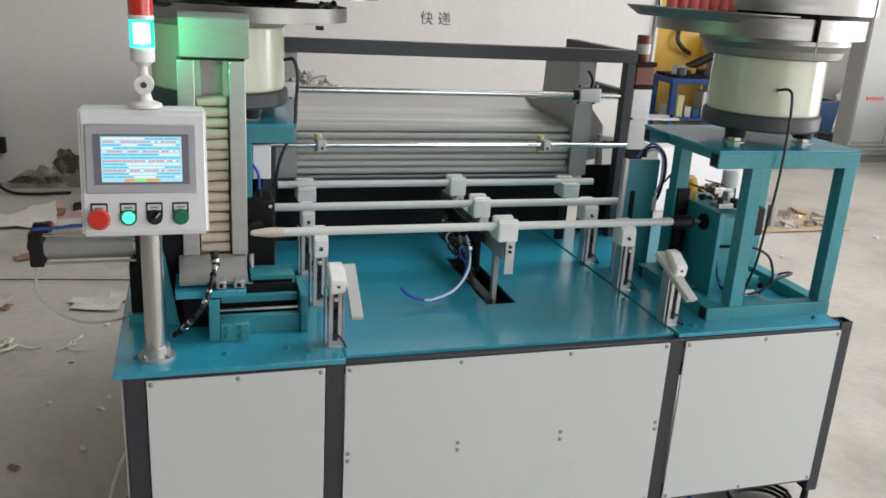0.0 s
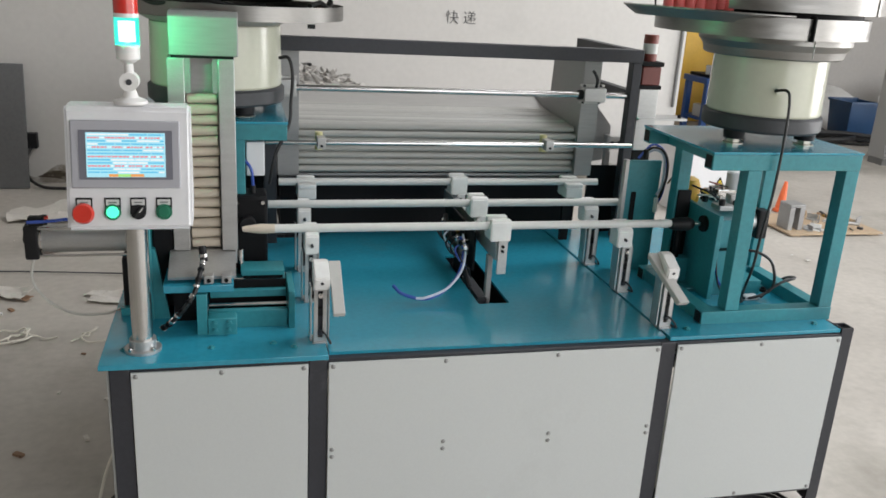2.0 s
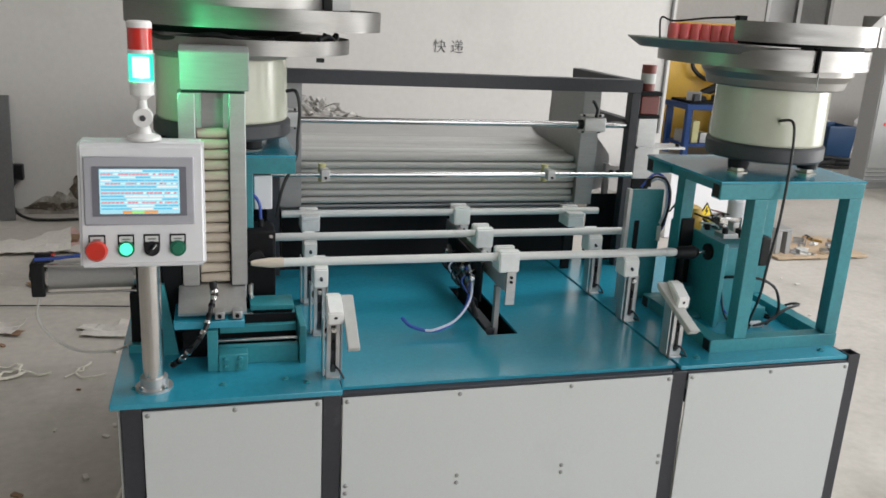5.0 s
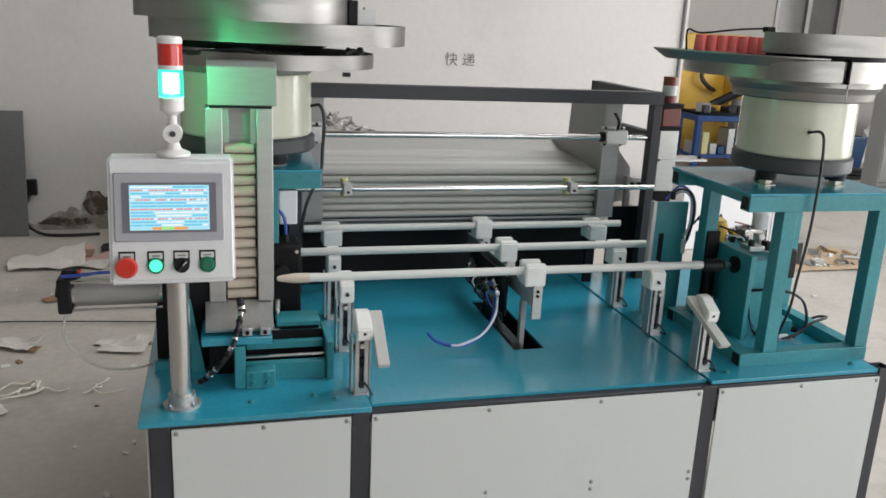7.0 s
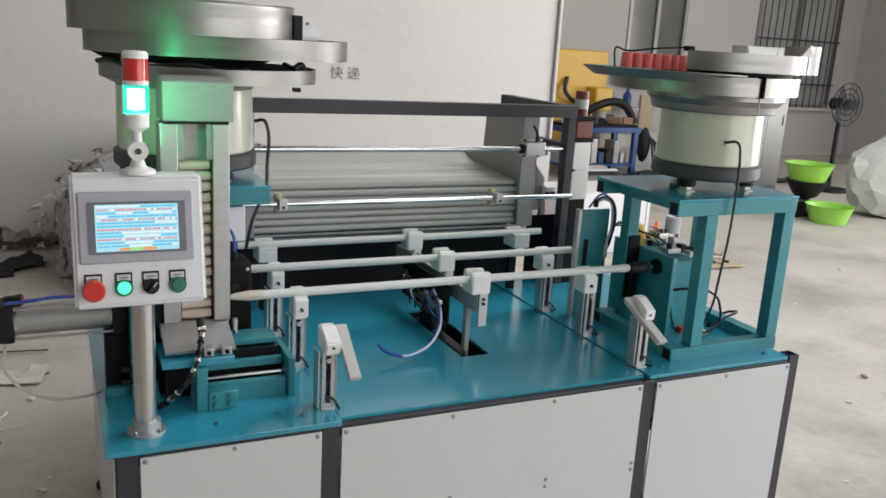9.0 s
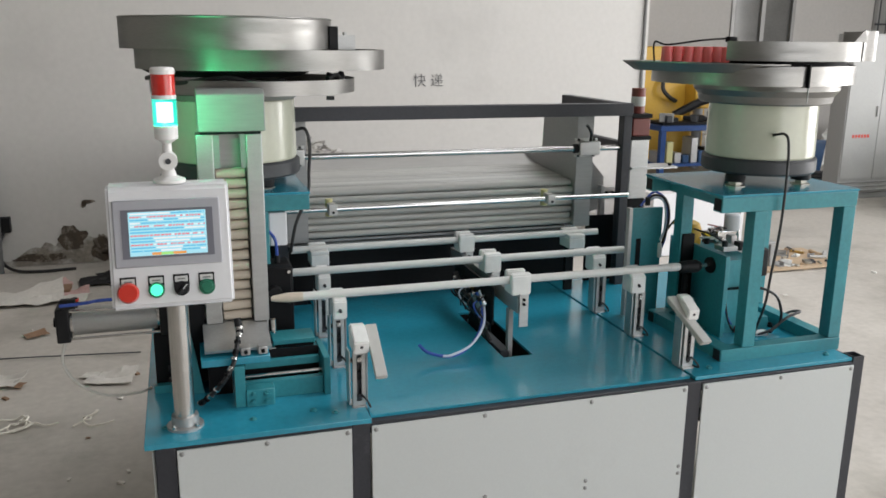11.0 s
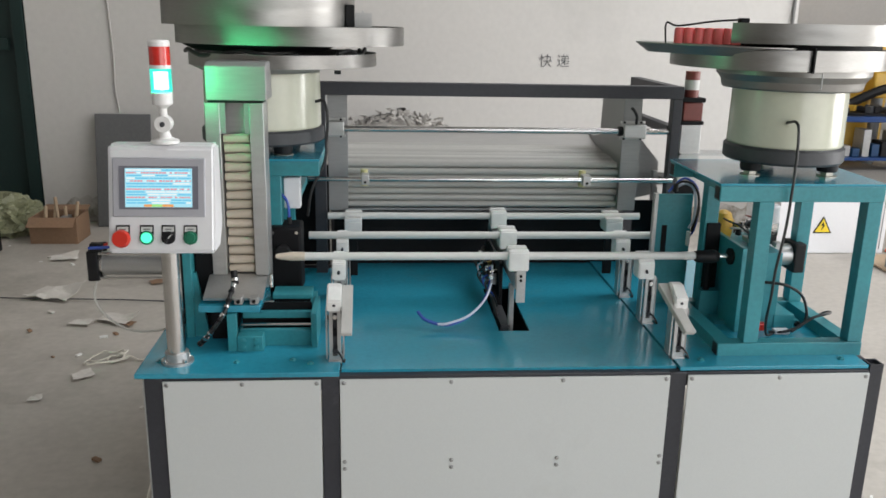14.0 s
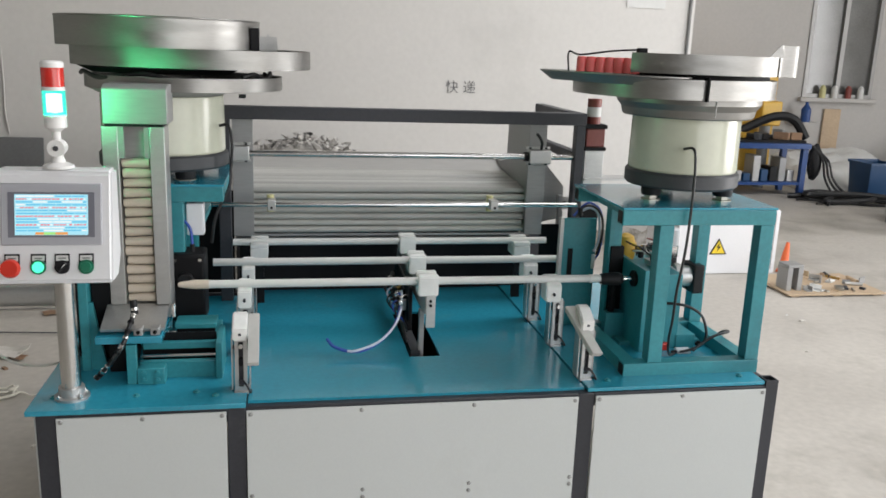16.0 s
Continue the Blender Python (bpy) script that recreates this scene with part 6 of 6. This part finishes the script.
for x, y, s, m, lab in ((-0.796, 3.733, 0.05, CARTON, "brown crumpled rag scrap on the floor"), (-0.812, 4.406, 0.07, CARTON, "brown twig-like scrap on the floor"), (-0.83, 5.33, 0.12, PINK_WRAP, "pale pink wrapper on the floor"), (-0.70, 5.12, 0.10, PINK_WRAP, "pale pink wrapper on the floor"), (-0.58, 5.34, 0.16, BLACK, "black crumpled bag by the wall"), (-0.45, 5.5, 0.2, BLACK, "black crumpled bag by the wall")):
    scrap_sheet(x, y, s, m, lab, "scrap", "coloured scraps")
solo("floor_cable", W([(-3.0, 4.15, 0.01), (-2.2, 4.2, 0.01), (-1.5, 4.12, 0.01), (-0.9, 4.08, 0.01), (-0.3, 4.0, 0.01)], 0.0035), GREY_RING, (-1.5, 4.12, 0.0), "thin grey cable lying across the floor", "cable")
for k in range(84):
    x, y = (rnd.uniform(-2.2, -0.3), rnd.uniform(1.6, 5.2)) if k % 4 else (rnd.uniform(1.9, 5.0), rnd.uniform(1.2, 4.4))
    a = rnd.uniform(0.006, 0.018)
    bm = bmesh.new()
    box(bm, -a, a, -a * 0.5, a * 0.5, 0, a * 0.5, 0, Matrix.Translation((x, y, 0.0)) @ Euler((0, 0, rnd.uniform(0, 3))).to_matrix().to_4x4())
    solo("floor_chip", bm, rnd.choice((PAPER, NYLON, PAPER, CARTON)), (x, y, 0.0), "small pale chip of debris on the floor", "debris", "floor debris")

# cable coil and blue hose under the cabinet
coil = bmesh.new()
for k in range(3):
    sweep(coil, [(1.60 + (0.085 + 0.006 * k) * math.cos(a), 1.80 + (0.065 + 0.004 * k) * math.sin(a), 0.012 + 0.012 * k) for a in [i * math.tau / 10 for i in range(11)]], 0.006, 6, 4)
solo("cable_coil", coil, CABLE, (1.60, 1.80, 0.0), "coil of black cable on the floor", "cable coil")
solo("blue_hose", W([(1.36, 1.90, 0.14), (1.365, 1.84, 0.09), (1.34, 1.76, 0.03), (1.28, 1.72, 0.012)], 0.009), AIR_BLUE, (1.34, 1.76, 0.0), "short blue hose hanging to the floor", "hose")
solo("white_lead", W([(-0.17, 2.0, 0.30), (-0.21, 1.95, 0.22), (-0.235, 1.90, 0.10), (-0.22, 1.85, 0.02), (-0.17, 1.82, 0.01), (-0.12, 1.84, 0.012)], 0.004), STRING, (-0.2, 1.9, 0.0), "thin pale lead hanging beside the cabinet", "lead")
solo("lead_bundle", W([(-0.19, 2.05, 0.10), (-0.24, 1.98, 0.06), (-0.20, 1.90, 0.03), (-0.25, 1.86, 0.02), (-0.19, 1.83, 0.015)], 0.006), CABLE, (-0.2, 1.95, 0.0), "dark leads bundled beside the cabinet", "cable")

# ---- far bay ----
bt = thing("blue_bench", (5.6, 8.2, 0.0), "blue steel work bench with tools below", "bench")
part("top", B((5.0, 6.08, 8.1, 8.6, 0.52, 0.58), bevel=0.006), BLUE_STEEL, bt)
part("tool_plate", B((5.05, 6.04, 8.15, 8.55, 0.581, 0.61)), BLACK_STEEL_SHADE, bt)
for x in (5.02, 6.0):
    for y in (8.12, 8.52):
        part("leg", B((x, x + 0.06, y, y + 0.06, 0.0, 0.52)), BLUE_STEEL, bt)
part("shelf", B((5.03, 6.05, 8.13, 8.57, 0.12, 0.15)), BLUE_STEEL, bt)
rnd = random.Random(4)
for k in range(9):
    x = 5.05 + 0.105 * k
    part("tool", B((x, x + 0.08, 8.2, 8.4, 0.151, 0.151 + rnd.uniform(0.08, 0.3)), bevel=0.006), rnd.choice((ALU, BLACK, SHEET, YELLOW_SENSOR, BLUE_TUB)), bt)
bag = bmesh.new()
bmesh.ops.create_icosphere(bag, subdivisions=3, radius=1)
for v in bag.verts:
    n = noise.noise(v.co * 3.1)
    v.co = Vector((6.16 + v.co.x * 0.075 * (1 + 0.3 * n), 8.14 + v.co.y * 0.07, 0.38 + v.co.z * 0.20 * (1 + 0.15 * n)))
part("tool_bag", bag, BLACK, bt, "black cloth tool bag hung on the bench end")
for k in range(3):
    part("hanging_lead", W([(6.10, 8.12 + 0.05 * k, 0.56), (6.20 + 0.03 * k, 8.06, 0.42), (6.24 + 0.05 * k, 8.02, 0.20), (6.34 + 0.08 * k, 7.96, 0.05), (6.55 + 0.1 * k, 7.88, 0.018)], 0.013, 6, 6), CABLE, bt, "black lead hanging off the bench")
rnd = random.Random(52)
for k in range(12):
    x, y, h = rnd.uniform(5.1, 5.95), rnd.uniform(8.18, 8.45), rnd.uniform(0.03, 0.10)
    a = rnd.uniform(0.03, 0.09)
    bm = bmesh.new()
    box(bm, -a, a, -0.03, 0.03, 0.0, h, 0.008, Matrix.Translation((x, y, 0.611)) @ Euler((0, 0, rnd.uniform(0, 3))).to_matrix().to_4x4())
    part("bench_tool", bm, rnd.choice((BLACK, GREY_RING, SHEET, CARTON, YELLOW, MAROON)), bt)
ym = thing("yellow_press", (5.4, 8.7, 0.0), "yellow painted press body behind the bench", "press")
part("body", B((5.1, 6.05, 8.85, 9.3, 0.0, 1.43), bevel=0.02), YELLOW, ym)
part("head", B((5.75, 6.0, 8.62, 8.848, 0.72, 1.0), bevel=0.02), YELLOW, ym)
part("hose", W([(5.45, 8.83, 1.1), (5.40, 8.77, 0.95), (5.48, 8.75, 0.85), (5.6, 8.80, 0.8)], 0.025), CABLE, ym)
part("arm", W([(5.4, 8.5, 0.66), (5.75, 8.4, 0.84), (5.98, 8.35, 0.82), (6.12, 8.3, 0.62)], 0.05), BLACK, ym, "black hose arm")
part("ram", R((5.87, 8.73, 0.0), (5.87, 8.73, 0.72), 0.06, 16), SHEET, ym)
solo("floor_cable", W([(5.8, 8.0, 0.03), (6.2, 7.85, 0.05), (6.0, 7.6, 0.03), (6.5, 7.6, 0.05), (6.7, 7.9, 0.03), (6.2, 8.05, 0.06), (5.9, 7.8, 0.08), (6.5, 7.75, 0.08), (7.2, 7.6, 0.03), (7.9, 7.5, 0.03)], 0.03), CABLE, (6.3, 7.5, 0.0), "thick black cables heaped on the floor", "cable heap")
solo("plywood_board", B((7.32, 7.56, 9.76, 9.79, 0.0, 0.86), bevel=0.003), PLYWOOD, (7.44, 9.77, 0.0), "pale plywood offcut against the far wall", "board")
tub = thing("blue_tub", (6.92, 8.15, 0.0), "dark blue open plastic bin on the floor", "bin")
tb_ = bmesh.new()
for x0, x1, y0, y1 in ((6.735, 6.75, 7.96, 8.34), (7.10, 7.115, 7.96, 8.34), (6.75, 7.10, 7.96, 7.975), (6.75, 7.10, 8.325, 8.34)):
    box(tb_, x0, x1, y0, y1, 0.0, 0.385, 0.004)
box(tb_, 6.75, 7.10, 7.975, 8.325, 0.002, 0.02)
for v in tb_.verts:
    f = 0.86 + 0.14 * v.co.z / 0.385
    v.co.x, v.co.y = 6.925 + (v.co.x - 6.925) * f, 8.15 + (v.co.y - 8.15) * f
part("body", tb_, BLUE_TUB, tub)
for y in (7.945, 8.34):
    part("rim", B((6.725, 7.125, y, y + 0.015, 0.365, 0.395), bevel=0.003), BLUE_TUB, tub)
bm = bmesh.new()
nu, nv = 46, 26
top = []
for i in range(nu + 1):
    row = []
    for j in range(nv + 1):
        u, v = i / nu, j / nv
        x, y = 6.30 + 1.75 * u, 8.50 + 1.15 * v
        edge = min(1.0, 6 * u, 6 * (1 - u), 4 * v, 8 * (1 - v))
        fold = 0.07 * abs(noise.noise((x * 2.6, y * 4.1, 1.0))) + 0.03 * abs(noise.noise((x * 9, y * 8, 4.0)))
        row.append(bm.verts.new((x + 0.05 * noise.noise((y * 3, x, 0)), y, 0.004 + max(0.0, edge) ** 0.6 * (0.16 + 0.20 * v + 0.10 * noise.noise((x * 1.7, y, 7.0)) + fold))))
    top.append(row)
for i in range(nu):
    for j in range(nv):
        bm.faces.new((top[i][j], top[i + 1][j], top[i + 1][j + 1], top[i][j + 1]))
solo("tarpaulin", bm, POLY, (7.1, 9.0, 0.0), "pale crumpled tarpaulin heaped over goods on the floor", "tarpaulin")
for k, (x, y, sx, h) in enumerate(((8.6, 9.2, 0.4, 0.45),)):
    bm = bmesh.new()
    bmesh.ops.create_icosphere(bm, subdivisions=3, radius=1)
    for v in bm.verts:
        v.co = Vector((x + v.co.x * sx * (1 + 0.2 * noise.noise(v.co * 3 + Vector((k, 0, 0)))), y + v.co.y * 0.26, max(0.0, h * (0.5 + 0.55 * v.co.z + 0.12 * noise.noise(v.co * 4)))))
    solo("sack", bm, POLY, (x, y, 0.0), "white plastic sack slumped on the floor", "sack", "sacks by the far wall")
bo = thing("blue_bottle", (6.72, 9.73, 1.02), "blue plastic bottle on the window sill", "bottle")
bm = bmesh.new()
lathe(bm, 6.95, 9.6, ((0.0, 0.70), (0.06, 0.70), (0.06, 0.86), (0.02, 0.92), (0.02, 0.95), (0.0, 0.95)), 14)
bo.location = (6.95, 9.6, 0.70)
part("body", bm, BLUE_STEEL, bo)
shelf = solo("wall_ledge", B((6.8, 7.1, 9.5, FAR, 0.66, 0.70)), WALL_FAR, (6.95, 9.65, 0.66), "small concrete ledge on the far wall", "ledge")
for x, m in ((7.25, YELLOW_SENSOR), (7.42, LABEL), (7.62, MAROON), (7.8, LABEL)):
    bm = bmesh.new()
    lathe(bm, x, 9.755, ((0.0, 1.0), (0.04, 1.0), (0.04, 1.12), (0.018, 1.16), (0.0, 1.16)), 12)
    solo("sill_bottle", bm, m, (x, 9.755, 1.0), "small plastic bottle on the window sill", "bottle", "bottles on the sill")

for k in range(5):
    rnd2 = random.Random(40 + k)
    pts = [(5.9 + 0.45 * q + rnd2.uniform(-0.12, 0.12), 7.75 + rnd2.uniform(-0.28, 0.22), 0.015 + 0.02 * rnd2.random()) for q in range(6)]
    solo("floor_cable", W(pts, 0.014, 6, 5), CABLE, pts[0], "thin black cable trailing over the floor", "cable", "trailing cables")

fan = thing("pedestal_fan", (8.0, 7.0, 0.0), "dark pedestal fan standing by the wall", "fan")
bm = bmesh.new()
lathe(bm, 8.0, 7.0, ((0.0, 0.0), (0.22, 0.0), (0.22, 0.03), (0.03, 0.05), (0.025, 0.85), (0.0, 0.85)), 20)
part("stand", bm, BLACK, fan)
for r in (0.06, 0.12, 0.18, 0.24):
    part("guard_ring", W([(8.0 + r * math.cos(a), 6.92, 1.0 + r * math.sin(a)) for a in [i * math.tau / 16 for i in range(17)]], 0.006, 6, 3), BLACK, fan)
for k in range(12):
    a = k * math.tau / 12
    part("guard_wire", R((8.0, 6.91, 1.0), (8.0 + 0.24 * math.cos(a), 6.92, 1.0 + 0.24 * math.sin(a)), 0.004, 6), BLACK, fan)
part("motor", R((8.0, 6.96, 1.0), (8.0, 7.12, 1.0), 0.07, 16), BLACK, fan)
for k in range(3):
    bm = bmesh.new()
    box(bm, 0.02, 0.21, -0.004, 0.004, -0.06, 0.06, 0.003, Matrix.Translation((8.0, 6.945, 1.0)) @ Euler((0, math.tau * k / 3, 0)).to_matrix().to_4x4() @ Euler((radians(20), 0, 0)).to_matrix().to_4x4())
    part("blade", bm, GREY_RING, fan)


def basin(x, y, z, r, label):
    bm = bmesh.new()
    lathe(bm, x, y, ((0.0, z), (r * 0.75, z), (r, z + 0.16), (r * 1.06, z + 0.165), (r * 0.97, z + 0.155), (r * 0.72, z + 0.01), (0.0, z + 0.01)), 28)
    solo("basin", bm, LIME, (x, y, z), label, "basin", "green basins")


bk = bmesh.new()
lathe(bk, 6.4, 5.9, ((0.0, 0.0), (0.13, 0.0), (0.12, 0.02), (0.05, 0.05), (0.05, 0.16), (0.11, 0.19), (0.205, 0.34), (0.0, 0.34)), 24)
solo("black_stand_bowl", bk, BLACK, (6.4, 5.9, 0.0), "black plastic bowl on a stem under a basin", "bowl")
solo("black_box", B((6.12, 6.28, 5.78, 5.95, 0.0, 0.17), bevel=0.01), BLACK, (6.2, 5.86, 0.0), "small black box on the floor", "box")
basin(6.4, 5.9, 0.34, 0.22, "lime-green plastic basin set on a black bucket")
basin(6.35, 5.55, 0.0, 0.21, "lime-green plastic basin on the floor")
bm = bmesh.new()
bmesh.ops.create_icosphere(bm, subdivisions=3, radius=1)
for v in bm.verts:
    v.co = Vector((7.25 + v.co.x * 0.4 * (1 + 0.2 * noise.noise(v.co * 3)), 5.7 + v.co.y * 0.35, max(0.0, 0.75 * (0.5 + 0.55 * v.co.z + 0.1 * noise.noise(v.co * 4)))))
solo("sack", bm, POLY, (7.25, 5.7, 0.0), "tall white plastic sack standing on the floor", "sack")

# tall pale steel locker between the benches and the basins
lk = thing("steel_locker", (6.33, 6.62, 0.0), "tall pale grey steel locker with a worn red line of print", "locker")
part("carcass", B((6.00, 6.66, 6.52, 6.73, 0.06, 1.57), bevel=0.006), LOCKER, lk)
part("plinth", B((6.01, 6.65, 6.53, 6.72, 0.0, 0.0595)), GREY_BOARD, lk, "grey recessed plinth")
for x0, x1 in ((6.01, 6.395), (6.40, 6.65)):
    dr = part("door", B((x0, x1, 6.508, 6.519, 0.20, 1.55), bevel=0.002), LOCKER, lk)
    part("handle", B((x1 - 0.045, x1 - 0.03, 6.495, 6.5075, 0.80, 0.90), bevel=0.003), FRAME_ALU, dr)
for z in (0.075, 0.115, 0.155):
    part("louvre", B((6.01, 6.65, 6.510, 6.519, z, z + 0.012)), GREY_BOARD, lk, "dark slot along the locker foot")
for k in range(6):
    x = 6.10 + 0.035 * k
    part("print_bar", B((x, x + 0.022, 6.5055, 6.5075, 0.60, 0.63)), RED, lk, "worn red unreadable print")
